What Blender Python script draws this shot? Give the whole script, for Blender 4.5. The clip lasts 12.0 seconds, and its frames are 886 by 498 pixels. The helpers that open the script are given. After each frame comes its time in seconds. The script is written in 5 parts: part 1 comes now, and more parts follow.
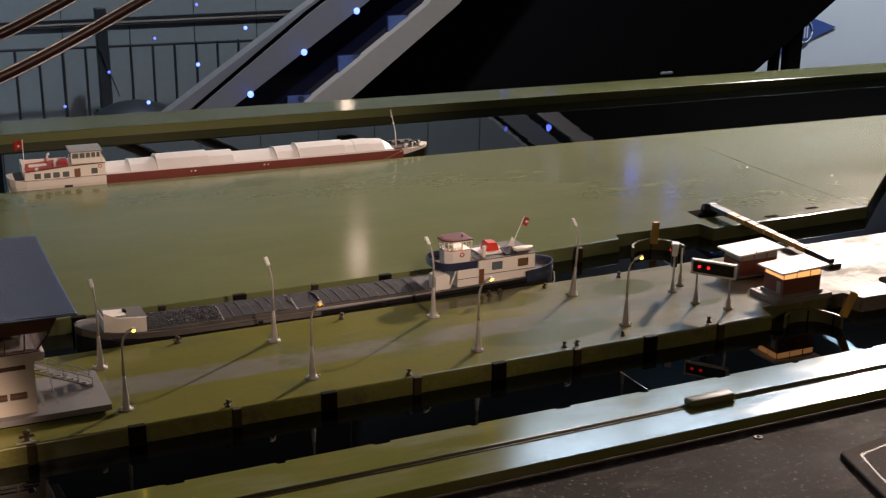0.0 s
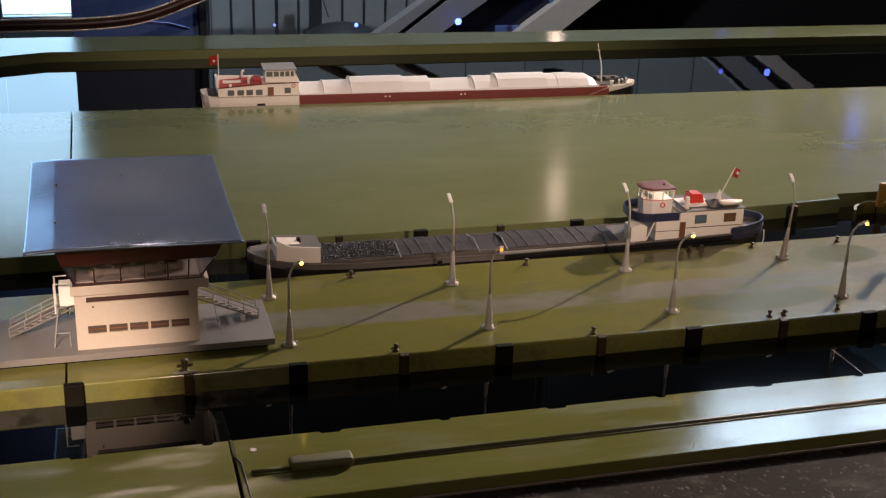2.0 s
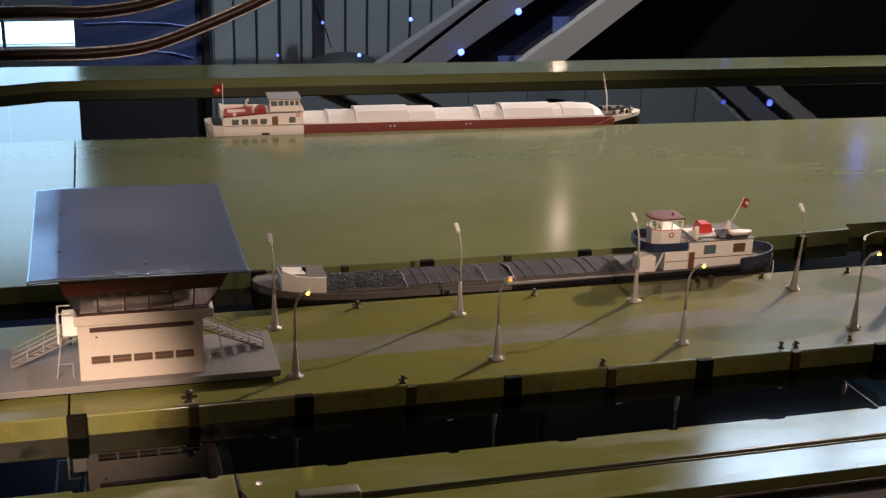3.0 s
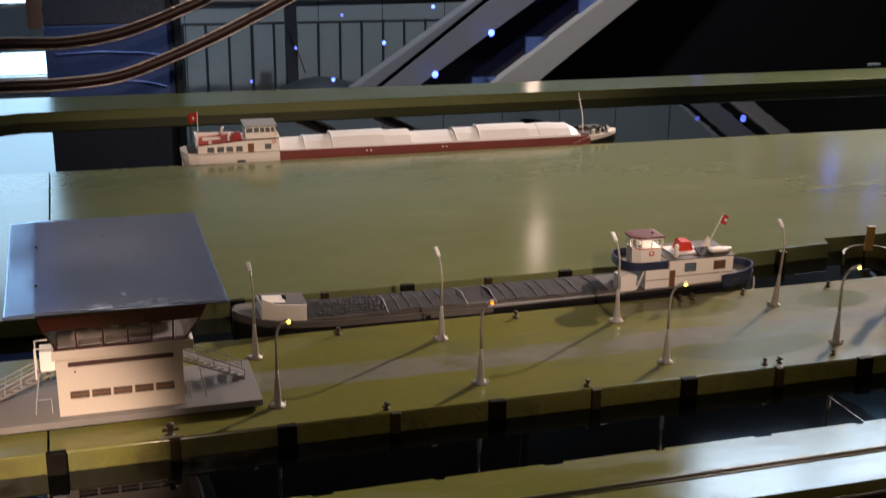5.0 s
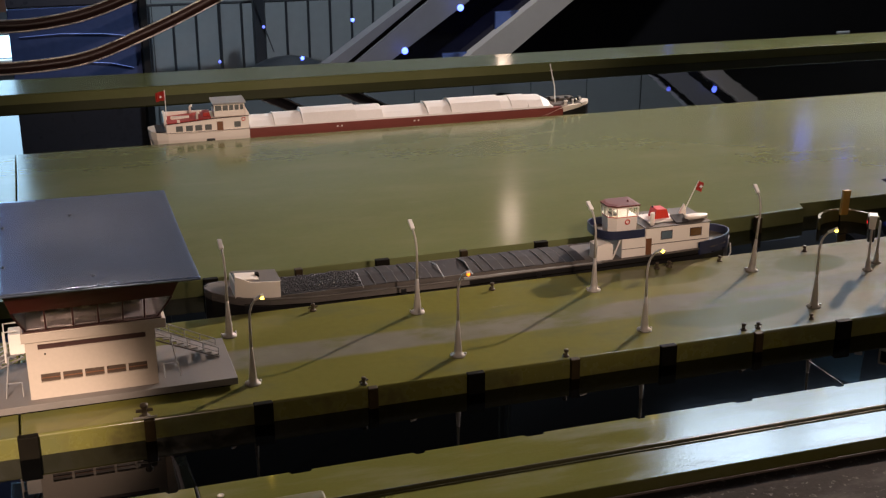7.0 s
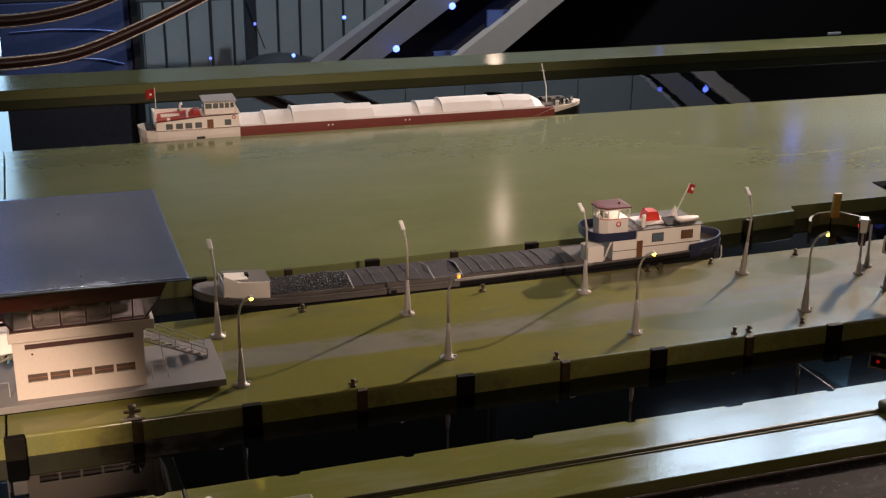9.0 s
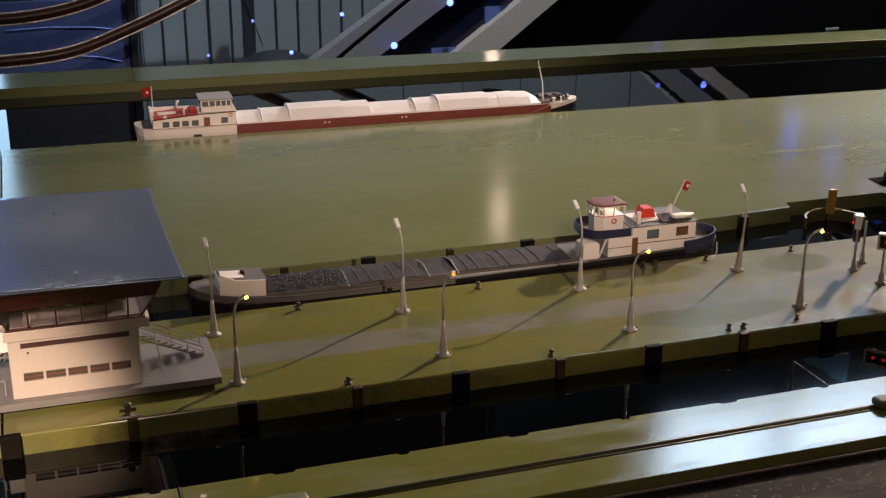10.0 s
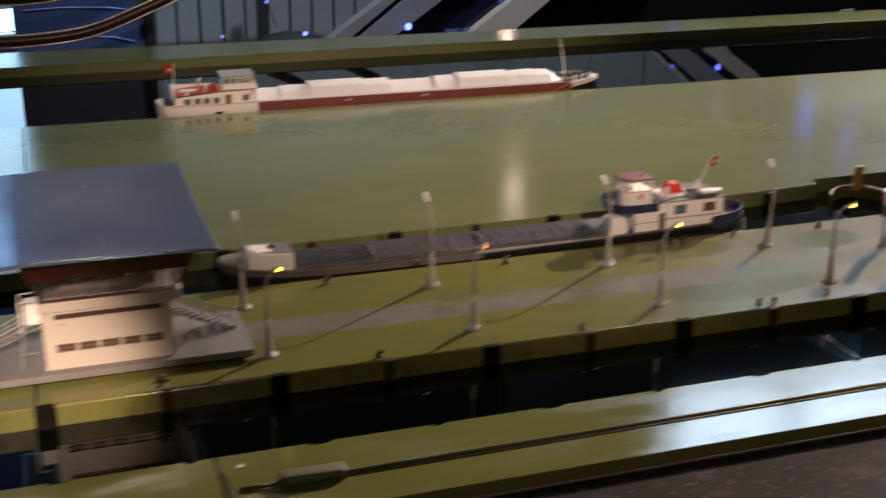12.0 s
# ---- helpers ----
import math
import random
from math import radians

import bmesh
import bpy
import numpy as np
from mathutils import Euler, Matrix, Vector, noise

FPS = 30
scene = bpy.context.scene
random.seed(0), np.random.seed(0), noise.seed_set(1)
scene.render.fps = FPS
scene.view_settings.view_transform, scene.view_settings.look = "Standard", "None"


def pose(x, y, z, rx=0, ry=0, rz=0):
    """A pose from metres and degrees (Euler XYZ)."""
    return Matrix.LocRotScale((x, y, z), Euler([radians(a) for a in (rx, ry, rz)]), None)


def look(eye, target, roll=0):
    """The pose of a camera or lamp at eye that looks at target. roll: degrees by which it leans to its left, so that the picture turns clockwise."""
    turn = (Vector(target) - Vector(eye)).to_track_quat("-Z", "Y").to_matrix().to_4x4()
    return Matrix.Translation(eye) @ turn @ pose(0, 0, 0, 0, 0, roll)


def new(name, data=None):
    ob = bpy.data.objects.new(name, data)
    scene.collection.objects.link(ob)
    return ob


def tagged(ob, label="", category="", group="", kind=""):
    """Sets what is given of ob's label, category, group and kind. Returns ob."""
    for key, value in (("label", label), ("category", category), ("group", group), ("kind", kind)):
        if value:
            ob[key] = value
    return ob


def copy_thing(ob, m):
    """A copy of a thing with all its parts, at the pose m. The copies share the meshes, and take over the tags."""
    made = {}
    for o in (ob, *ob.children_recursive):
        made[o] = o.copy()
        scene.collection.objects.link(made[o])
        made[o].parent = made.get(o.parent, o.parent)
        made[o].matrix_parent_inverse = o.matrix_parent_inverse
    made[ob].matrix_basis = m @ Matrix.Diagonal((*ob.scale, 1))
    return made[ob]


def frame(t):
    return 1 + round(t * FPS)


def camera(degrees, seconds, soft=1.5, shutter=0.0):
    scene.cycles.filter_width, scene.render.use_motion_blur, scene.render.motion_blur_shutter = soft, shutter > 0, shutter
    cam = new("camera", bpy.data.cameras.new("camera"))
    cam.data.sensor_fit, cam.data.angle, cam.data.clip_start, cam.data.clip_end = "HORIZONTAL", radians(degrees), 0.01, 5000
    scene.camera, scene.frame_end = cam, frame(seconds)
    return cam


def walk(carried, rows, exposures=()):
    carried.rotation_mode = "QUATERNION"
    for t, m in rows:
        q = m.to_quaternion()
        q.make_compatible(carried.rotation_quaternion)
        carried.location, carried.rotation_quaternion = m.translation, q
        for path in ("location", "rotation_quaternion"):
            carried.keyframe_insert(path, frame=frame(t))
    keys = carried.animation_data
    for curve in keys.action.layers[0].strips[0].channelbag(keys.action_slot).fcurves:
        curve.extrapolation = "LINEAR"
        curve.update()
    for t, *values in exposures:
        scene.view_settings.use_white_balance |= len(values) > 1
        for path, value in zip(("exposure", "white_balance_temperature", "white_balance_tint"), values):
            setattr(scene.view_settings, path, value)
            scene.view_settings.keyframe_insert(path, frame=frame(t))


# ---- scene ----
cam = camera(38.656, 12.0, 1.25, 0.8)
# seconds, x, y, z, yaw, pitch, roll
ROWS = [
    (0, -0.5044, -1.6553, 0.6832, -25.062, -17.502, 0.546),
    (0.5, -0.5123, -1.6342, 0.678, -23.627, -17.944, 1.256),
    (0.8, -0.4987, -1.6112, 0.6725, -19.919, -18.95, 1.35),
    (1, -0.4872, -1.5914, 0.6723, -17.827, -19.543, 0.656),
    (1.5, -0.4611, -1.559, 0.6578, -16.788, -20.298, 1.499),
    (2, -0.4411, -1.5303, 0.6494, -15.593, -20.621, 1.593),
    (2.5, -0.4353, -1.5212, 0.647, -15.652, -20.001, 1.974),
    (3, -0.4452, -1.512, 0.6426, -15.519, -19.247, 1.655),
    (3.2, -0.4485, -1.5138, 0.6457, -15.438, -19.219, 1.495),
    (4.8, -0.4508, -1.5111, 0.6487, -16.683, -18.838, 0.785),
    (5, -0.4456, -1.5018, 0.6427, -16.562, -18.246, 0.615),
    (5.5, -0.4489, -1.493, 0.634, -16.841, -17.663, 0.01),
    (6, -0.4462, -1.4968, 0.63, -17.495, -18.14, -0.15),
    (6.5, -0.4459, -1.4943, 0.6319, -17.855, -18.836, -0.322),
    (7, -0.4414, -1.4861, 0.6284, -17.803, -19.208, -0.313),
    (9, -0.4395, -1.4783, 0.631, -18.278, -19.323, 0.204),
    (9.5, -0.438, -1.4794, 0.6316, -18.305, -19.365, 0.306),
    (10, -0.4348, -1.4824, 0.6338, -18.296, -19.495, 0.05),
    (10.5, -0.4345, -1.484, 0.6319, -18.42, -19.643, 0.144),
    (11, -0.4335, -1.4837, 0.6309, -18.632, -19.754, 0.372),
    (11.5, -0.4308, -1.4845, 0.6296, -18.752, -19.918, 0.324),
    (11.8, -0.4345, -1.4835, 0.6284, -18.609, -19.965, 0.269),
    (12, -0.4616, -1.476, 0.62, -17.912, -20.194, -0.001),
]
walk(cam, [(t, pose(x, y, z, 90 + pitch, 0, yaw) @ pose(0, 0, 0, 0, 0, roll)) for t, x, y, z, yaw, pitch, roll in ROWS], [(0, -0.05), (1.0, -0.02), (2.0, 0.09), (3.0, 0.09), (7.0, 0.05), (12, 0.09)])

# ---- world and lamps ----
world = bpy.data.worlds.new("hall_air")
scene.world = world
world.use_nodes = True
world.node_tree.nodes["Background"].inputs[0].default_value = (0.55, 0.68, 1.0, 1)
world.node_tree.nodes["Background"].inputs[1].default_value = 0.031
scene.view_settings.exposure = 0.0

WARM = (1.0, 0.73, 0.57)
WATER, FLOOR, CEIL = -0.025, -0.85, 7.2


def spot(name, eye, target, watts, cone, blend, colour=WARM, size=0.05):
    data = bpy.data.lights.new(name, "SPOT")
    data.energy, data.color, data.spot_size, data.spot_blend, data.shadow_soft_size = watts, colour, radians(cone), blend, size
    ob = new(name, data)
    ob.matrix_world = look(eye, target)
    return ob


# No spot is in view; most are placed from shadows, hot patches and glints.
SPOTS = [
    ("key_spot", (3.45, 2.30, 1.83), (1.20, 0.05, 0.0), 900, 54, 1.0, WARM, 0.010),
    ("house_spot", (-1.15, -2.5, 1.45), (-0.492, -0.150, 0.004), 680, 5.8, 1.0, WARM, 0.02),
    # Added to brighten the barges' near sides.
    ("barge_fill", (0.15, -2.9, 1.9), (0.20, 1.06, 0.02), 440, 22, 1.0, (1.0, 0.76, 0.64), 0.05),
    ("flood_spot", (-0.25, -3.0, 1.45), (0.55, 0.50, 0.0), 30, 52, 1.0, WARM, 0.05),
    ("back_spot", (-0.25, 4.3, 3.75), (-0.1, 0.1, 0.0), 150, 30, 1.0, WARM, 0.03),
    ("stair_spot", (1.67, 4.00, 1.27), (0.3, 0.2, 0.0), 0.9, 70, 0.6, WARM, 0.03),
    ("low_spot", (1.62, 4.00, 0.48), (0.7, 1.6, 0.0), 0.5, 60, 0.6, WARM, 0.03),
    # Rim, hall and wall lamps are fill, added to brighten those parts.
    ("rim_fill", (3.7, 2.5, 1.9), (1.75, 1.35, 0.0), 430, 62, 1.0, (1.0, 0.93, 0.88), 0.03),
    ("hall_fill", (1.2, 2.4, 3.6), (1.2, 4.8, 1.5), 950, 110, 1.0, (0.80, 0.90, 1.0), 0.1),
    ("wall_fill", (6.6, 4.2, 3.4), (6.2, 5.72, 0.6), 1100, 120, 1.0, (0.82, 0.90, 1.0), 0.1),
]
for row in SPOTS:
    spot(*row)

# ---- materials ----
def material(name, colour, rough=0.5, metal=0.0, vary=0.15, grain=60.0, bump=0.0, rough_vary=0.1, coat=0.0, ior=1.45, stretch=(1, 1, 1)):
    """Painted or plain surface: colour, with a broad and a fine unevenness in tone, gloss and relief."""
    m = bpy.data.materials.new(name)
    m.use_nodes = True
    t = m.node_tree
    b = t.nodes["Principled BSDF"]
    b.inputs["Metallic"].default_value = metal
    b.inputs["IOR"].default_value = ior
    b.inputs["Coat Weight"].default_value = coat
    b.inputs["Coat Roughness"].default_value = 0.12
    where = t.nodes.new("ShaderNodeTexCoord")
    scale = t.nodes.new("ShaderNodeMapping")
    scale.inputs["Scale"].default_value = stretch
    t.links.new(where.outputs["Object"], scale.inputs["Vector"])
    broad, fine = t.nodes.new("ShaderNodeTexNoise"), t.nodes.new("ShaderNodeTexNoise")
    broad.inputs["Scale"].default_value, broad.inputs["Detail"].default_value = grain / 8, 4
    fine.inputs["Scale"].default_value, fine.inputs["Detail"].default_value = grain * 4, 5
    for n in (broad, fine):
        t.links.new(scale.outputs[0], n.inputs["Vector"])
    add = t.nodes.new("ShaderNodeMath")
    add.operation = "MULTIPLY_ADD"
    t.links.new(broad.outputs[0], add.inputs[0])
    add.inputs[1].default_value = 0.65
    half = t.nodes.new("ShaderNodeMath")
    half.operation = "MULTIPLY"
    t.links.new(fine.outputs[0], half.inputs[0])
    half.inputs[1].default_value = 0.35
    t.links.new(half.outputs[0], add.inputs[2])
    ramp = t.nodes.new("ShaderNodeValToRGB")
    ramp.color_ramp.elements[0].position, ramp.color_ramp.elements[1].position = 0.3, 0.7
    ramp.color_ramp.elements[0].color = (*[c * (1 - vary) for c in colour], 1)
    ramp.color_ramp.elements[1].color = (*[min(1, c * (1 + vary)) for c in colour], 1)
    t.links.new(add.outputs[0], ramp.inputs[0])
    t.links.new(ramp.outputs[0], b.inputs["Base Color"])
    gloss = t.nodes.new("ShaderNodeMapRange")
    gloss.inputs[1].default_value, gloss.inputs[2].default_value = 0.3, 0.7
    gloss.inputs[3].default_value, gloss.inputs[4].default_value = max(0.02, rough - rough_vary), min(1, rough + rough_vary)
    t.links.new(add.outputs[0], gloss.inputs[0])
    t.links.new(gloss.outputs[0], b.inputs["Roughness"])
    if bump:
        relief = t.nodes.new("ShaderNodeBump")
        relief.inputs["Strength"].default_value, relief.inputs["Distance"].default_value = 1.0, bump
        t.links.new(add.outputs[0], relief.inputs["Height"])
        t.links.new(relief.outputs[0], b.inputs["Normal"])
    return m


def glowing(name, colour, strength):
    m = bpy.data.materials.new(name)
    m.use_nodes = True
    b = m.node_tree.nodes["Principled BSDF"]
    b.inputs["Base Color"].default_value = (*colour, 1)
    b.inputs["Emission Color"].default_value = (*colour, 1)
    b.inputs["Emission Strength"].default_value = strength
    return m


def glass_material(name, tint=(0.9, 0.95, 0.95), rough=0.02):
    m = bpy.data.materials.new(name)
    m.use_nodes = True
    b = m.node_tree.nodes["Principled BSDF"]
    b.inputs["Base Color"].default_value = (*tint, 1)
    b.inputs["Roughness"].default_value = rough
    b.inputs["Transmission Weight"].default_value = 1.0
    b.inputs["IOR"].default_value = 1.3
    return m


def island_material():
    """Olive paint with a sprayed grey roadway, soft at its borders, that widens over the island's end."""
    m = material("island_paint", (0.158, 0.150, 0.037), 0.17, 0, 0.10, 26, 0.00002, 0.05, 0, 1.40)
    t = m.node_tree
    b = t.nodes["Principled BSDF"]
    olive = b.inputs["Base Color"].links[0].from_socket
    where = t.nodes.new("ShaderNodeTexCoord")
    split = t.nodes.new("ShaderNodeSeparateXYZ")
    wob = t.nodes.new("ShaderNodeTexNoise")
    wob.inputs["Scale"].default_value, wob.inputs["Detail"].default_value = 7, 2
    t.links.new(where.outputs["Object"], wob.inputs["Vector"])
    t.links.new(where.outputs["Object"], split.inputs[0])

    def math_node(op, a, c, d=None):
        n = t.nodes.new("ShaderNodeMath")
        n.operation = op
        for k, v in enumerate((a, c, d)):
            if v is None:
                continue
            if isinstance(v, (int, float)):
                n.inputs[k].default_value = v
            else:
                t.links.new(v, n.inputs[k])
        return n.outputs[0]

    def smooth(v, lo, hi):
        n = t.nodes.new("ShaderNodeMapRange")
        n.interpolation_type = "SMOOTHSTEP"
        t.links.new(v, n.inputs[0])
        n.inputs[1].default_value, n.inputs[2].default_value = lo, hi
        return n.outputs[0]

    shift = math_node("MULTIPLY_ADD", wob.outputs[0], 0.02, -0.01)
    y = math_node("ADD", split.outputs["Y"], shift)
    off = math_node("ABSOLUTE", math_node("ADD", y, 0.079), 0)
    lane = math_node("SUBTRACT", 1.0, smooth(off, 0.022, 0.034))
    far_end = smooth(math_node("ADD", math_node("MULTIPLY_ADD", y, -0.5, -0.04), math_node("ADD", split.outputs["X"], math_node("MULTIPLY", shift, 4.0))), 0.50, 0.565)
    edge = math_node("SUBTRACT", 1.0, smooth(split.outputs["Z"], -0.004, -0.002))
    patch = t.nodes.new("ShaderNodeTexNoise")
    patch.inputs["Scale"].default_value, patch.inputs["Detail"].default_value = 11, 2
    t.links.new(where.outputs["Object"], patch.inputs["Vector"])
    ovals = None
    for cx, cy, rx, ry in ((0.387, -0.130, 0.112, 0.038), (0.598, 0.0, 0.056, 0.034), (0.36, 0.018, 0.095, 0.034), (0.668, -0.100, 0.050, 0.028)):
        u = math_node("POWER", math_node("DIVIDE", math_node("SUBTRACT", math_node("ADD", split.outputs["X"], shift), cx), rx), 2.0)
        v = math_node("POWER", math_node("DIVIDE", math_node("SUBTRACT", y, cy), ry), 2.0)
        o = math_node("SUBTRACT", 1.0, smooth(math_node("ADD", u, v), 0.70, 1.25))
        ovals = o if ovals is None else math_node("MAXIMUM", ovals, o)
    early = math_node("MULTIPLY", smooth(math_node("ADD", split.outputs["X"], math_node("MULTIPLY", shift, 6.0)), 0.26, 0.46), 0.38)
    bare = math_node("SUBTRACT", 1.0, math_node("MULTIPLY", smooth(patch.outputs[0], 0.54, 0.64), 0.5))
    worn = math_node("MULTIPLY", math_node("MULTIPLY", math_node("MAXIMUM", early, far_end), math_node("SUBTRACT", 1.0, math_node("MULTIPLY", ovals, 0.95))), bare)
    grey_part = math_node("MULTIPLY", math_node("MAXIMUM", lane, worn), math_node("SUBTRACT", 1.0, edge))
    mix = t.nodes.new("ShaderNodeMix")
    mix.data_type = "RGBA"
    speck = t.nodes.new("ShaderNodeTexNoise")
    speck.inputs["Scale"].default_value, speck.inputs["Detail"].default_value = 16, 5
    t.links.new(where.outputs["Object"], speck.inputs["Vector"])
    greys = t.nodes.new("ShaderNodeValToRGB")
    greys.color_ramp.elements[0].position, greys.color_ramp.elements[1].position = 0.35, 0.65
    greys.color_ramp.elements[0].color, greys.color_ramp.elements[1].color = (0.170, 0.159, 0.122, 1), (0.200, 0.188, 0.147, 1)
    t.links.new(speck.outputs[0], greys.inputs[0])
    t.links.new(grey_part, mix.inputs[0])
    t.links.new(olive, mix.inputs[6])
    t.links.new(greys.outputs[0], mix.inputs[7])
    pale = t.nodes.new("ShaderNodeMix")
    pale.data_type = "RGBA"
    t.links.new(math_node("MULTIPLY", math_node("MULTIPLY", worn, math_node("SUBTRACT", 1.0, edge)), math_node("SUBTRACT", 1.0, math_node("MULTIPLY", lane, 0.6))), pale.inputs[0])
    t.links.new(mix.outputs[2], pale.inputs[6])
    pale.inputs[7].default_value = (0.258, 0.240, 0.166, 1)
    green = t.nodes.new("ShaderNodeMix")
    green.data_type = "RGBA"
    t.links.new(math_node("MULTIPLY", math_node("MULTIPLY", ovals, math_node("SUBTRACT", 1.0, lane)), 0.75), green.inputs[0])
    t.links.new(pale.outputs[2], green.inputs[6])
    green.inputs[7].default_value = (0.098, 0.104, 0.034, 1)
    rusty = t.nodes.new("ShaderNodeTexNoise")
    rusty.inputs["Scale"].default_value, rusty.inputs["Detail"].default_value, rusty.inputs["Roughness"].default_value = 22, 6, 0.65
    t.links.new(where.outputs["Object"], rusty.inputs["Vector"])
    stain = t.nodes.new("ShaderNodeMix")
    stain.data_type = "RGBA"
    blot = smooth(rusty.outputs[0], 0.46, 0.64)
    t.links.new(math_node("MULTIPLY", math_node("MULTIPLY", blot, edge), 0.6), stain.inputs[0])
    t.links.new(green.outputs[2], stain.inputs[6])
    stain.inputs[7].default_value = (0.075, 0.056, 0.020, 1)
    t.links.new(stain.outputs[2], b.inputs["Base Color"])
    flat = t.nodes.new("ShaderNodeMix")
    t.links.new(edge, flat.inputs[0])
    t.links.new(b.inputs["Roughness"].links[0].from_socket, flat.inputs[2])
    t.links.new(math_node("MULTIPLY_ADD", blot, 0.35, 0.27), flat.inputs[3])
    t.links.new(flat.outputs[0], b.inputs["Roughness"])
    return m


def scuffed(m, colour, scale, lo, hi, stretch=(1, 1, 1), turn=0.0, rough=None):
    """Worn marks of another tone and gloss over a painted surface, where a noise rises above lo."""
    t = m.node_tree
    b = t.nodes["Principled BSDF"]
    where, lay, n = t.nodes.new("ShaderNodeTexCoord"), t.nodes.new("ShaderNodeMapping"), t.nodes.new("ShaderNodeTexNoise")
    lay.inputs["Scale"].default_value = stretch
    lay.inputs["Rotation"].default_value = (0, 0, turn)
    n.inputs["Scale"].default_value, n.inputs["Detail"].default_value, n.inputs["Roughness"].default_value = scale, 6, 0.62
    t.links.new(where.outputs["Object"], lay.inputs["Vector"])
    t.links.new(lay.outputs[0], n.inputs["Vector"])
    k = t.nodes.new("ShaderNodeMapRange")
    k.interpolation_type = "SMOOTHSTEP"
    k.inputs[1].default_value, k.inputs[2].default_value = lo, hi
    t.links.new(n.outputs[0], k.inputs[0])
    mix = t.nodes.new("ShaderNodeMix")
    mix.data_type = "RGBA"
    t.links.new(k.outputs[0], mix.inputs[0])
    t.links.new(b.inputs["Base Color"].links[0].from_socket, mix.inputs[6])
    mix.inputs[7].default_value = (*colour, 1)
    t.links.new(mix.outputs[2], b.inputs["Base Color"])
    if rough is not None:
        g = t.nodes.new("ShaderNodeMix")
        t.links.new(k.outputs[0], g.inputs[0])
        t.links.new(b.inputs["Roughness"].links[0].from_socket, g.inputs[2])
        g.inputs[3].default_value = rough
        t.links.new(g.outputs[0], b.inputs["Roughness"])
    return m


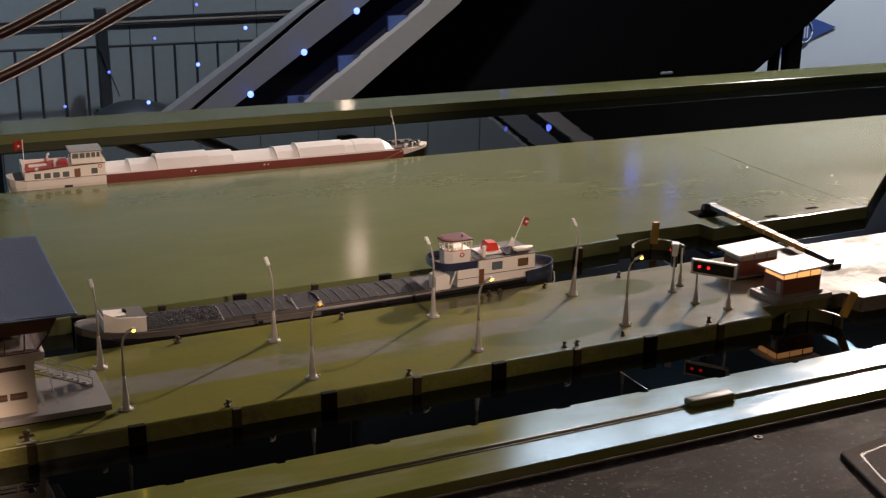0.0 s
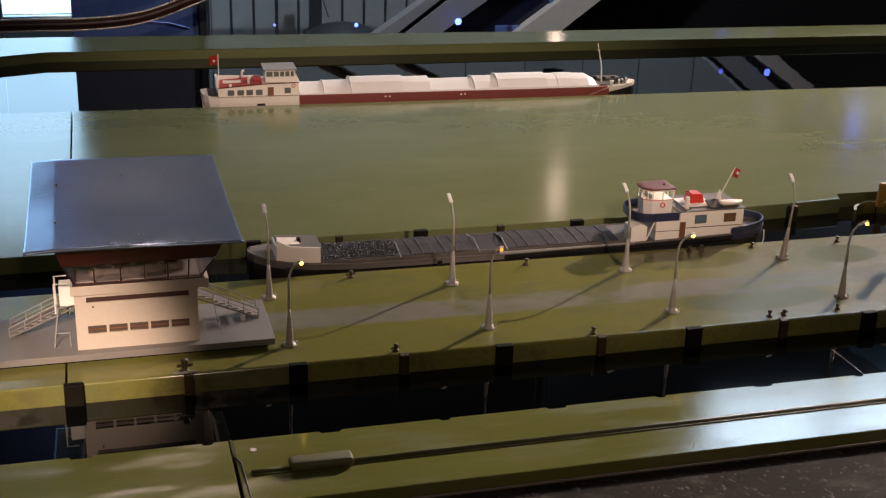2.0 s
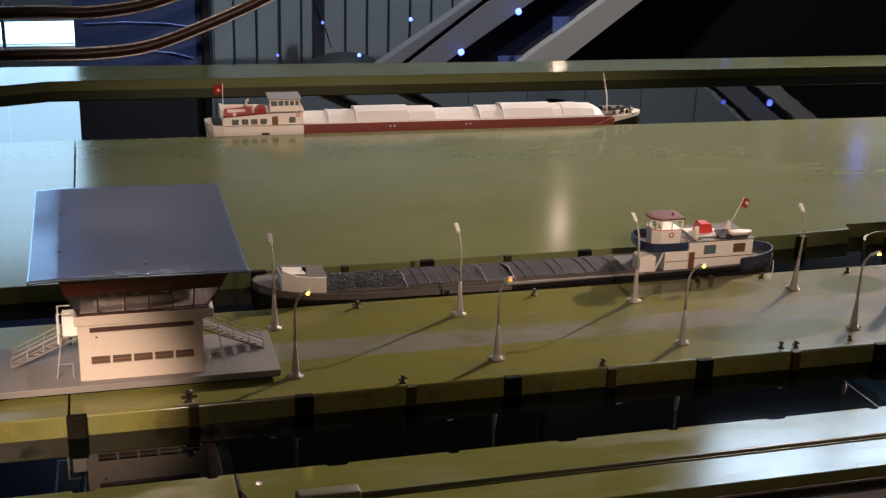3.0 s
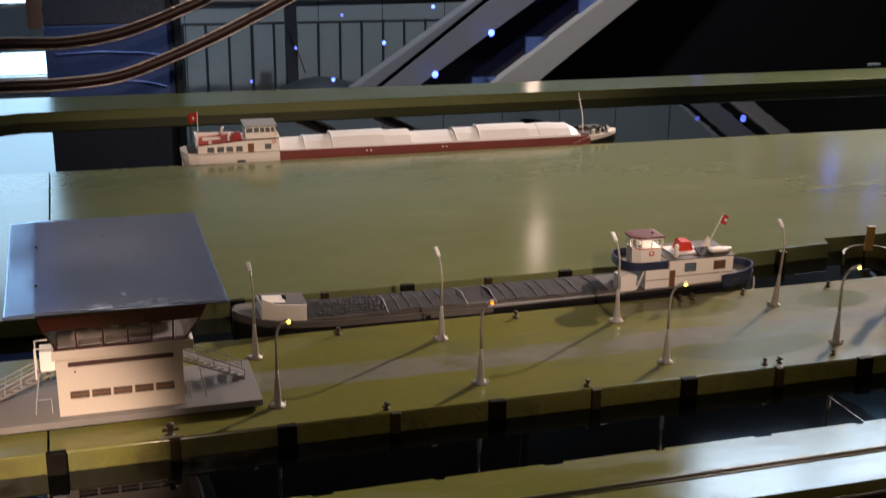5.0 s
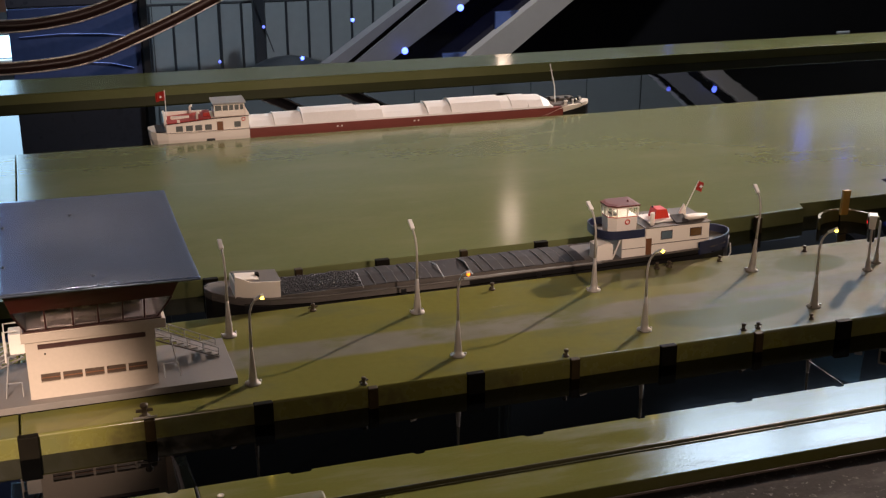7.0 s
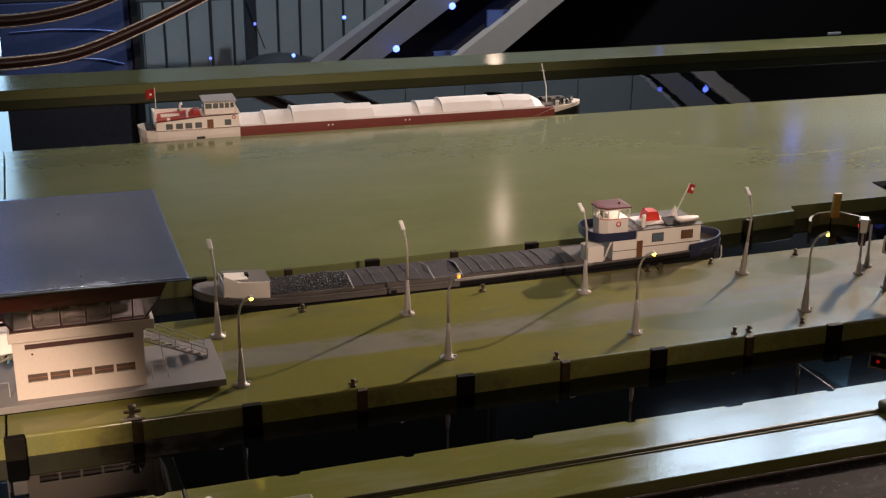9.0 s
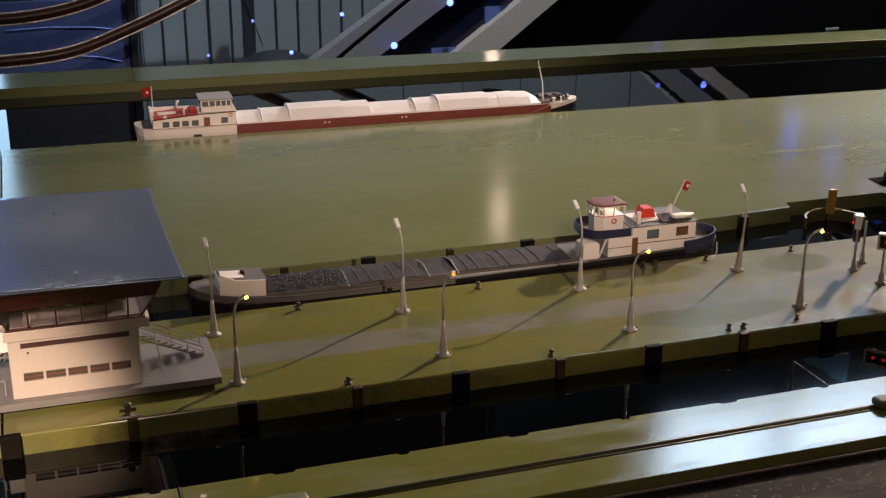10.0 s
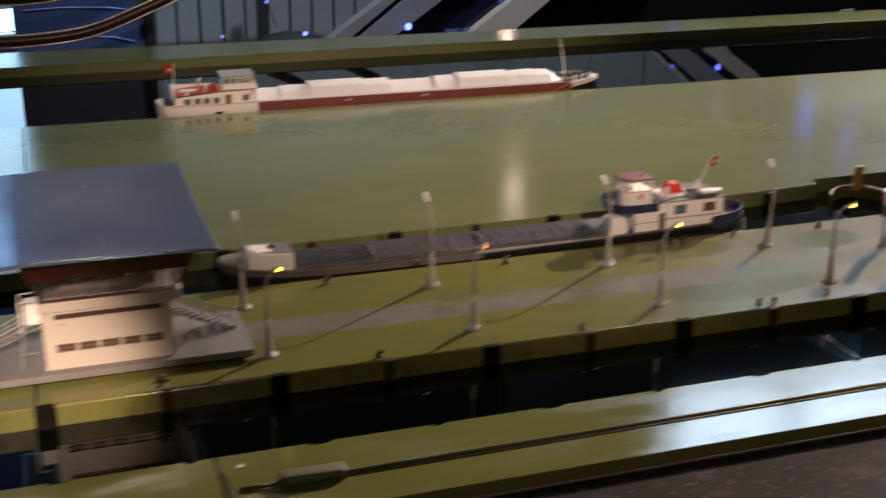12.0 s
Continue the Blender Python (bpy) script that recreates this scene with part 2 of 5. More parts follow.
M = {
    "olive": material("olive_paint", (0.133, 0.146, 0.060), 0.15, 0, 0.10, 40, 0, 0.03, 0, 1.5, (0.5, 1, 1)),
    "island": island_material(),
    "strip": material("quay_paint", (0.156, 0.158, 0.043), 0.085, 0, 0.12, 85, 0.00028, 0.03, 0, 1.62, (0.6, 1.2, 1)),
    "concrete": material("worn_grey_paint", (0.20, 0.17, 0.135), 0.54, 0, 0.30, 50, 0.0009, 0.18),
    "pile": material("tarred_pile", (0.007, 0.006, 0.004), 0.7, 0, 0.5, 300, 0.0004, 0.1, 0, 1.15),
    "tabletop": material("black_tabletop", (0.036, 0.029, 0.025), 0.64, 0, 0.5, 60, 0.0006, 0.12, 0, 1.07),
    "cream": material("cream_paint", (0.80, 0.72, 0.63), 0.5, 0, 0.05, 120),
    "white": material("white_paint", (0.78, 0.74, 0.69), 0.5, 0, 0.05, 160),
    "hatch_white": material("white_hatch", (0.82, 0.78, 0.75), 0.55, 0, 0.06, 60, 0.0002),
    "maroon_roof": material("maroon_roof_paint", (0.13, 0.030, 0.024), 0.55, 0, 0.2, 150),
    "room": material("beige_room", (0.26, 0.25, 0.22), 0.4, 0, 0.2, 150),
    "maroon": material("maroon_paint", (0.055, 0.009, 0.007), 0.45, 0, 0.2, 150),
    "red": material("red_paint", (0.55, 0.035, 0.018), 0.45, 0, 0.12, 200),
    "hull_red": material("oxide_red_hull", (0.17, 0.035, 0.025), 0.5, 0, 0.15, 120),
    "blue": material("navy_paint", (0.020, 0.025, 0.058), 0.4, 0, 0.2, 150),
    "black": material("black_paint", (0.010, 0.009, 0.009), 0.4, 0, 0.4, 150),
    "coal": material("coal", (0.034, 0.034, 0.039), 0.6, 0, 0.6, 500),
    "hatch_dark": material("dark_hatch", (0.036, 0.032, 0.033), 0.7, 0, 0.35, 120, 0.0003, 0.1, 0, 1.25),
    "deck_grey": material("worn_deck", (0.10, 0.086, 0.074), 0.6, 0, 0.3, 160, 0.0003),
    "weathered": material("weathered_planking", (0.11, 0.095, 0.085), 0.6, 0, 0.5, 70, 0.0003, 0.1, 0, 1.45, (0.3, 1, 3)),
    "wood": material("brown_door", (0.17, 0.07, 0.03), 0.5, 0, 0.2, 300),
    "grey": material("grey_paint", (0.30, 0.29, 0.28), 0.5, 0, 0.1, 150),
    "pole": material("grey_lamp_metal", (0.42, 0.38, 0.335), 0.42, 0.12, 0.1, 300),
    "roof": material("sheet_roof", (0.255, 0.325, 0.475), 0.17, 0.66, 0.14, 18, 0, 0.03),
    "roof_white": material("white_roof", (0.80, 0.78, 0.76), 0.5, 0, 0.05, 200),
    "brick": material("red_wall", (0.16, 0.045, 0.03), 0.6, 0, 0.2, 300),
    "plaza": material("grey_slab", (0.17, 0.155, 0.145), 0.6, 0, 0.12, 120, 0.0003),
    "yellow": material("yellow_paint", (0.46, 0.26, 0.045), 0.45, 0, 0.15, 200),
    "pane": material("dark_pane", (0.11, 0.115, 0.11), 0.12, 0, 0.15, 200),
    "pane_brown": material("brown_pane", (0.085, 0.060, 0.045), 0.2, 0, 0.3, 200),
    "pane_amber": material("amber_pane", (0.12, 0.06, 0.02), 0.15, 0, 0.2, 200),
    "pane_blue": material("blue_pane", (0.10, 0.14, 0.17), 0.12, 0, 0.15, 200),
    "line": material("dark_line", (0.05, 0.022, 0.018), 0.5, 0, 0.1, 200),
    "interior": material("grey_interior", (0.23, 0.205, 0.195), 0.7, 0, 0.3, 60),
    "handrail": material("brown_rubber_handrail", (0.045, 0.016, 0.009), 0.35, 0, 0.2, 40),
    "brass": material("polished_edge", (0.70, 0.58, 0.50), 0.32, 0.75, 0.05, 60),
    "navy": material("navy_cladding", (0.075, 0.105, 0.250), 0.22, 0, 0.2, 10),
    "slate": material("slate_cladding", (0.085, 0.083, 0.108), 0.30, 0, 0.2, 10),
    "fence": material("dark_railing", (0.012, 0.014, 0.018), 0.4, 0, 0.2, 40),
    "panel": material("grey_green_wall", (0.128, 0.136, 0.142), 0.6, 0, 0.12, 6),
    "lilac": material("lilac_grey_cladding", (0.155, 0.142, 0.152), 0.45, 0, 0.08, 8),
    "tan": material("warm_grey_cladding", (0.33, 0.27, 0.235), 0.45, 0, 0.08, 8),
    "darkglass": material("dark_glazing", (0.006, 0.006, 0.016), 0.08, 0, 0.3, 5),
    "ship_black": material("black_hull", (0.0055, 0.0048, 0.0052), 0.8, 0, 0.3, 5, 0, 0.1, 0, 1.12),
    "pale_wall": material("pale_grey_wall", (0.60, 0.62, 0.66), 0.8, 0, 0.04, 3),
    "teal": material("teal_wall", (0.19, 0.31, 0.38), 0.8, 0, 0.1, 2),
    "hall": material("hall_wall", (0.035, 0.038, 0.045), 0.8, 0, 0.1, 2),
    "floor": material("hall_floor", (0.07, 0.07, 0.075), 0.4, 0, 0.2, 4),
    "steel": material("screw_steel", (0.55, 0.52, 0.48), 0.3, 0.9, 0.1, 300),
    "plate": material("anodised_plate", (0.19, 0.145, 0.12), 0.6, 0.0, 0.1, 120, 0.0001),
    "poster": material("brown_poster", (0.16, 0.08, 0.05), 0.4, 0, 0.4, 12),
    "pennant": material("blue_pennant", (0.05, 0.09, 0.30), 0.6, 0, 0.2, 20),
    "glass": glass_material("hazy_glass", (0.62, 0.58, 0.58), 0.18),
    "clear": glass_material("clear_glass", (0.92, 0.94, 0.92), 0.03),
    "amber": glowing("amber_bulb", (1.0, 0.62, 0.06), 9.0),
    "orange": glowing("orange_bulb", (1.0, 0.24, 0.012), 2.6),
    "red_led": glowing("red_signal", (1.0, 0.02, 0.02), 1.7),
    "warm_window": glowing("lit_window", (1.0, 0.46, 0.15), 1.1),
    "blue_led": glowing("blue_led", (0.10, 0.16, 1.0), 5.0),
    "blue_dim": glowing("dim_blue_led", (0.14, 0.18, 1.0), 1.6),
    "window_glow": glowing("window_daylight", (0.46, 0.74, 1.0), 3.1),
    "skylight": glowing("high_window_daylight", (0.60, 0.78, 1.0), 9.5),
    "strip_glow": glowing("strip_light_tube", (0.55, 0.80, 1.0), 4.0),
    # Glow of the escalator panel's reflections; no lamp sits there.
    "streak": glowing("reflection_glow", (0.30, 0.42, 1.0), 0.09),
}
M["rust_pile"] = material("rusty_tarred_pile", (0.040, 0.026, 0.010), 0.6, 0, 0.6, 220, 0.0004, 0.1, 0, 1.25)
M["deck_red"] = material("red_deck_paint", (0.36, 0.022, 0.014), 0.5, 0, 0.2, 120)
M["info"] = material("worn_bronze_plate", (0.060, 0.048, 0.042), 0.75, 0.0, 0.35, 90, 0.0002, 0.1, 0, 1.12)
scuffed(M["info"], (0.12, 0.10, 0.09), 120, 0.56, 0.70)
M["rust"] = material("rusty_iron", (0.060, 0.042, 0.022), 0.6, 0, 0.4, 200, 0.0003)
M["house_wall"] = material("house_wall_paint", (0.47, 0.40, 0.335), 0.6, 0, 0.08, 60, 0.0001)
M["cover"] = material("dull_olive_cover", (0.105, 0.098, 0.036), 0.5, 0, 0.12, 60, 0.0002)
# Black put in for the shade inside holes and gaps; on rods and stiffeners too.
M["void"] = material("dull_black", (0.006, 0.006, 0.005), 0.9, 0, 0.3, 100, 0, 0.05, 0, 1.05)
M["gate"] = material("dark_olive_gate", (0.050, 0.045, 0.018), 0.55, 0, 0.2, 60, 0.0002, 0.1, 0, 1.3)
scuffed(M["tabletop"], (0.17, 0.15, 0.13), 130, 0.57, 0.70, (1, 1, 1))
scuffed(M["tabletop"], (0.105, 0.090, 0.080), 11, 0.50, 0.74, (1, 2.2, 1), 0.5)
scuffed(M["tabletop"], (0.16, 0.14, 0.12), 34, 0.70, 0.76, (0.5, 6, 1), 0.25)
scuffed(M["concrete"], (0.085, 0.075, 0.045), 9, 0.50, 0.66, (1, 1.6, 1), 0.3, 0.7)
scuffed(M["concrete"], (0.10, 0.085, 0.055), 30, 0.58, 0.66, (0.4, 5, 1), 0.12, 0.8)
scuffed(M["concrete"], (0.10, 0.08, 0.06), 30, 0.60, 0.66, (5, 0.4, 1), 0.2, 0.8)
scuffed(M["olive"], (0.18, 0.182, 0.098), 9, 0.55, 0.92, (0.8, 1.8, 1), 0.1)
scuffed(M["olive"], (0.18, 0.177, 0.092), 3.2, 0.50, 0.85, (0.6, 1.6, 1), 0.0, 0.19)
scuffed(M["olive"], (0.150, 0.158, 0.072), 7, 0.44, 0.72, (0.6, 1.3, 1), 0.12)
scuffed(M["strip"], (0.19, 0.187, 0.085), 16, 0.46, 0.70, (0.45, 1.8, 1), 0.2, 0.24)
scuffed(M["island"], (0.125, 0.128, 0.044), 8, 0.46, 0.68, (0.8, 1.5, 1), 0.2, 0.24)
scuffed(M["island"], (0.24, 0.22, 0.14), 24, 0.66, 0.78, (0.5, 2, 1), 0.3, 0.3)
scuffed(M["hatch_dark"], (0.11, 0.10, 0.10), 60, 0.58, 0.74, (5, 0.5, 1), 0.0)
wt = bpy.data.materials.new("black_water")
wt.use_nodes = True
wb = wt.node_tree.nodes["Principled BSDF"]
wb.inputs["Base Color"].default_value = (0.0015, 0.0018, 0.002, 1)
wb.inputs["Roughness"].default_value = 0.015
wb.inputs["IOR"].default_value = 1.36
wn, wr = wt.node_tree.nodes.new("ShaderNodeTexNoise"), wt.node_tree.nodes.new("ShaderNodeBump")
wc = wt.node_tree.nodes.new("ShaderNodeTexCoord")
wn.inputs["Scale"].default_value, wn.inputs["Detail"].default_value = 9, 2
wr.inputs["Strength"].default_value, wr.inputs["Distance"].default_value = 1.0, 0.00012
wt.node_tree.links.new(wc.outputs["Object"], wn.inputs["Vector"])
wt.node_tree.links.new(wn.outputs[0], wr.inputs["Height"])
wt.node_tree.links.new(wr.outputs[0], wb.inputs["Normal"])
M["water"] = wt


# ---- mesh builders ----
def box(bm, x0, x1, y0, y1, z0, z1, bevel=0.0):
    r = bmesh.ops.create_cube(bm, size=1.0, matrix=Matrix.Translation(((x0 + x1) / 2, (y0 + y1) / 2, (z0 + z1) / 2)) @ Matrix.Diagonal((x1 - x0, y1 - y0, z1 - z0, 1)))
    if bevel:
        edges = list({e for v in r["verts"] for e in v.link_edges})
        bmesh.ops.bevel(bm, geom=edges, offset=bevel, segments=2, affect="EDGES", profile=0.5)
    return bm


def prism(bm, outline, z0, z1):
    """An upright block over an outline of (x, y), counter-clockwise; z may be a number or a function of (x, y)."""
    lo = [bm.verts.new((x, y, z0(x, y) if callable(z0) else z0)) for x, y in outline]
    hi = [bm.verts.new((x, y, z1(x, y) if callable(z1) else z1)) for x, y in outline]
    bm.faces.new(hi)
    bm.faces.new(lo[::-1])
    for i in range(len(lo)):
        j = (i + 1) % len(lo)
        bm.faces.new((lo[i], lo[j], hi[j], hi[i]))
    return bm


def side_prism(bm, outline, y0, y1):
    """A block over an outline of (x, z), from y0 (near) to y1 (far)."""
    a = [bm.verts.new((x, y0, z)) for x, z in outline]
    b = [bm.verts.new((x, y1, z)) for x, z in outline]
    bm.faces.new(a)
    bm.faces.new(b[::-1])
    for i in range(len(a)):
        j = (i + 1) % len(a)
        bm.faces.new((a[j], a[i], b[i], b[j]))
    bmesh.ops.recalc_face_normals(bm, faces=bm.faces[:])
    return bm


def loft(bm, rings, close=True):
    """A skin over rings of points of one count."""
    vs = [[bm.verts.new(p) for p in ring] for ring in rings]
    n = len(vs[0])
    for a, b in zip(vs, vs[1:]):
        for i in range(n):
            j = (i + 1) % n
            bm.faces.new((a[i], a[j], b[j], b[i]))
    if close:
        bm.faces.new(vs[0][::-1])
        bm.faces.new(vs[-1])
    bmesh.ops.recalc_face_normals(bm, faces=bm.faces[:])
    return bm


def tube(bm, path, radii, sides=10):
    """A round bar along a path of points, with a radius at each."""
    pts = [Vector(p) for p in path]
    if not hasattr(radii, "__len__"):
        radii = [radii] * len(pts)
    rings = []
    for i, p in enumerate(pts):
        way = (pts[min(i + 1, len(pts) - 1)] - pts[max(i - 1, 0)]).normalized()
        side = way.cross(Vector((0.13, 0.97, 0.21))).normalized()
        up = side.cross(way)
        rings.append([p + radii[i] * (math.cos(a) * side + math.sin(a) * up) for a in (2 * math.pi * k / sides for k in range(sides))])
    return loft(bm, rings)


def lathe(bm, x, y, profile, sides=16):
    """A turned body about an upright axis, from (radius, z) pairs."""
    return loft(bm, [[(x + r * math.cos(2 * math.pi * k / sides), y + r * math.sin(2 * math.pi * k / sides), z) for k in range(sides)] for r, z in profile])


def ball(bm, x, y, z, rx, ry=None, rz=None, fine=2):
    bmesh.ops.create_icosphere(bm, subdivisions=fine, radius=1, matrix=Matrix.Translation((x, y, z)) @ Matrix.Diagonal((rx, ry or rx, rz or rx, 1)))
    return bm


def part(name, bm, mat, parent=None, label="", smooth=False):
    mesh = bpy.data.meshes.new(name)
    bm.to_mesh(mesh)
    bm.free()
    mesh.materials.append(M[mat])
    if smooth:
        for f in mesh.polygons:
            f.use_smooth = True
    ob = new(name, mesh)
    if parent:
        ob.parent = parent
    return tagged(ob, label)


def boxed(name, mat, parent, x0, x1, y0, y1, z0, z1, bevel=0.0, label=""):
    return part(name, box(bmesh.new(), x0, x1, y0, y1, z0, z1, bevel), mat, parent, label)


def thing(name, label, category, group="", kind=""):
    return tagged(new(name), label, category, group, kind)


def structure(name, bm, mat, label, category):
    return tagged(part(name, bm, mat), label, category, "", "structure")


def quad(bm, a, b, c, d, thick, way):
    """A thin slab on four corners, thickened along way."""
    w = Vector(way).normalized() * thick
    lo = [bm.verts.new(p) for p in (a, b, c, d)]
    hi = [bm.verts.new(Vector(p) + w) for p in (a, b, c, d)]
    bm.faces.new(hi)
    bm.faces.new(lo[::-1])
    for i in range(4):
        j = (i + 1) % 4
        bm.faces.new((lo[i], lo[j], hi[j], hi[i]))
    bmesh.ops.recalc_face_normals(bm, faces=bm.faces[:])
    return bm


# ---- hall and table ----
def room():
    bm = bmesh.new()
    structure("floor", box(bm, -6, 10, -5, 8, FLOOR - 0.1, FLOOR), "floor", "dark smooth hall floor", "floor")
    structure("ceiling", box(bmesh.new(), -6, 10, -5, 8, CEIL, CEIL + 0.1), "hall", "dark hall ceiling", "ceiling")
    structure("wall_south", box(bmesh.new(), -6, 10, -5.1, -5, FLOOR, CEIL), "hall", "dark plain hall wall", "wall")
    structure("wall_west", box(bmesh.new(), -6.1, -6, -5, 8, FLOOR, CEIL), "hall", "dark plain hall wall", "wall")
    structure("wall_east", box(bmesh.new(), 10, 10.1, -5, 8, FLOOR, CEIL), "hall", "dark plain hall wall", "wall")
    structure("wall_north", box(bmesh.new(), -6, 10, 8, 8.1, FLOOR, CEIL), "hall", "dark plain hall wall", "wall")
    structure("wall_pale", box(bmesh.new(), 3.6, 9.99, 5.72, 5.80, FLOOR, 1.45), "pale_wall", "pale grey painted hall wall", "wall")
    # Unseen; added to keep the panes' back glow off the north wall.
    structure("wall_backing", side_prism(bmesh.new(), [(2.6, 1.4), (9.99, 1.4), (9.99, CEIL), (2.6, CEIL)], 6.38, 6.5), "hall", "unseen dark wall added behind the high panes", "wall")
    structure("wall_panel_high", side_prism(bmesh.new(), [(4.85, 3.15), (5.65, 3.15), (5.62, 3.766), (5.60, 3.766), (4.85, 3.31)], 6.365, 6.38), "teal", "dim teal panel on the upper hall wall", "wall")
    structure("table_base", box(bmesh.new(), -2.4, 3.2, -1.0, 1.72, FLOOR, -0.07), "black", "black base cabinet of the model table", "table")


room()

PITCH = 0.2525
WIDE = [0.010 + PITCH * k for k in range(-4, 3)]
NARROW = [0.137 + PITCH * k for k in range(-5, 3)]


def far_edge(x):
    return 1.010 - 0.033 * x


def piles(parent, y0, y1, limit, drop=0.0):
    for xs, w, top in ((WIDE, 0.0215, 0.0008), (NARROW, 0.0115, 0.0006)):
        first = None
        for x in xs:
            if x > limit:
                continue
            if first is None:
                bm = box(bmesh.new(), -w / 2, w / 2, y0, y1, -0.06, top - drop, 0.0012)
                first = part("pile", bm, "pile" if w > 0.015 else "rust_pile", parent)
                first.location.x = x
            else:
                ob = new("pile", first.data)
                ob.parent, ob.location.x = parent, x


water = structure("water", bmesh.ops.create_grid(b := bmesh.new(), x_segments=2, y_segments=2, size=1.0, matrix=Matrix.Translation((0.4, 0.6, WATER)) @ Matrix.Diagonal((2.8, 1.1, 1, 1))) and b, "water", "still black mirror-like water in the lock chambers", "water")

part("sheet_joint", tube(bmesh.new(), [(0.4345, -0.366, WATER), (0.4345, -0.252, WATER)], 0.0007, 6), "steel", water, "bright joint between the black sheets", True)

# island between the two chambers, in two table modules
ISL_FRONT, ISL_BACK, SEAM = -0.203, 0.070, -0.503


def edged(outline, z0=-0.06, z1=0.0, soft=0.0012, steps=2):
    bm = prism(bmesh.new(), outline, z0, z1)
    rim = [e for e in bm.edges if all(v.co.z > z1 - 1e-6 for v in e.verts)]
    bmesh.ops.bevel(bm, geom=rim, offset=soft, segments=steps, affect="EDGES", profile=0.5)
    return bm


island = structure("lock_island", edged([(SEAM + 0.0008, ISL_FRONT), (0.741, ISL_FRONT), (0.745, -0.166), (0.8795, -0.166), (0.8795, ISL_BACK), (SEAM + 0.0008, ISL_BACK)], -0.06, 0.0, 0.0032, 5), "island", "olive-painted lock island with a sprayed grey roadway", "lock island")
structure("lock_island_west", edged([(-2.4, ISL_FRONT), (SEAM - 0.0008, ISL_FRONT), (SEAM - 0.0008, ISL_BACK), (-2.4, ISL_BACK)]), "island", "olive-painted lock island with a sprayed grey roadway", "lock island")
head = structure("lock_head", edged([(0.8805, -0.166), (0.915, -0.166), (0.928, -0.199), (3.2, -0.199), (3.2, 0.072), (0.8805, 0.072)]), "concrete", "worn pale grey lock head deck with scratches", "lock head")
# Disc lies on the deck; its black paints the shade inside the hole.
part("hatch_hole", lathe(bmesh.new(), 1.03, -0.150, [(0.018, 0.0004), (0.018, 0.0012), (0.016, 0.0014)], 18), "void", head, "black disc standing for a dark round hatch opening")
piles(island, -0.2085, -0.199, 0.7)
piles(island, 0.060, 0.0755, 0.7, 0.006)

# broad land between the rear chamber and the far channel
LAND = [(SEAM + 0.0008, 0.216), (0.45, 0.216), (0.742, 0.236), (0.746, 0.262), (0.94, 0.262), (0.944, 0.222), (1.33, 0.228), (1.60, 0.456), (2.8, 0.894), (2.8, far_edge(2.8)), (SEAM + 0.0008, far_edge(SEAM))]
land = structure("land", edged(LAND, -0.06, 0.0, 0.0026, 4), "olive", "broad glossy olive-painted land surface", "land")
structure("land_west", edged([(-2.4, 0.216), (SEAM - 0.0008, 0.216), (SEAM - 0.0008, far_edge(SEAM)), (-2.4, far_edge(-2.4))]), "olive", "broad glossy olive-painted land surface", "land")
piles(land, 0.2095, 0.2195, 0.66, -0.0004)
# Slots are not cut; black blocks give their dark insides.
for x, y in ((1.10, 0.245), (1.215, 0.262)):
    part("slot", box(bmesh.new(), x - 0.014, x + 0.014, y - 0.005, y + 0.005, 0.0002, 0.0011, 0.0003), "void", land, "small raised black block standing for a dark slot")

part("joint", tube(bmesh.new(), [(1.3461, 0.796, -0.0004), (1.336, 0.688, -0.0004), (1.3288, 0.580, -0.0004), (1.3223, 0.396, -0.0004), (1.3196, 0.250, -0.0004)], 0.0009, 6), "gate", land, "thin dark paint joint")
for x, y in ((1.297, 0.605), (1.311, 0.593), (1.440, 0.459), (1.405, 0.403)):
    part("pin", lathe(bmesh.new(), x, y, [(0.0022, 0.0), (0.0020, 0.0012), (0.0008, 0.0020)], 8), "steel", land, "tiny shiny pin", True)

# rim behind the far channel
RIM = [(-2.4, 1.42), (-0.95, 1.47), (-0.57, 1.61), (3.2, 1.474), (3.2, 1.628), (0.60, 1.713), (-0.57, 1.79), (-2.4, 1.83)]
rim = structure("far_rim", edged(RIM, -0.06, 0.0, 0.0035), "olive", "glossy olive-painted rim of the model table", "rim")

# quay strip in front of the near chamber, with pile niches in its edge
def strip_outline(x0, x1, niches):
    pts = [(x0, -0.493), (x1, -0.493), (x1, -0.367)]
    for a, b in sorted(niches, reverse=True):
        if x0 < a and b < x1:
            pts += [(b, -0.367), (b - 0.001, -0.3735), (a + 0.001, -0.3735), (a, -0.367)]
    return pts + [(x0, -0.367)]


NICHES = [(x + 0.008 - 0.0115, x + 0.008 + 0.0115) for x in WIDE] + [(x + 0.006 - 0.006, x + 0.006 + 0.006) for x in NARROW] + [(x - 0.011, x + 0.011) for x in (0.78, 1.03)]
quay = structure("front_quay", edged(strip_outline(-0.3375, 3.2, NICHES), -0.06), "strip", "glossy olive-painted front quay strip", "quay")
structure("front_quay_west", edged(strip_outline(-2.4, -0.3405, NICHES), -0.06), "strip", "glossy olive-painted front quay strip", "quay")
for a, b in sorted(NICHES):
    if a > -0.33:
        part("pile", box(bmesh.new(), a + 0.0012, b - 0.0012, -0.3732, -0.3685, -0.06, -0.003), "pile", quay)
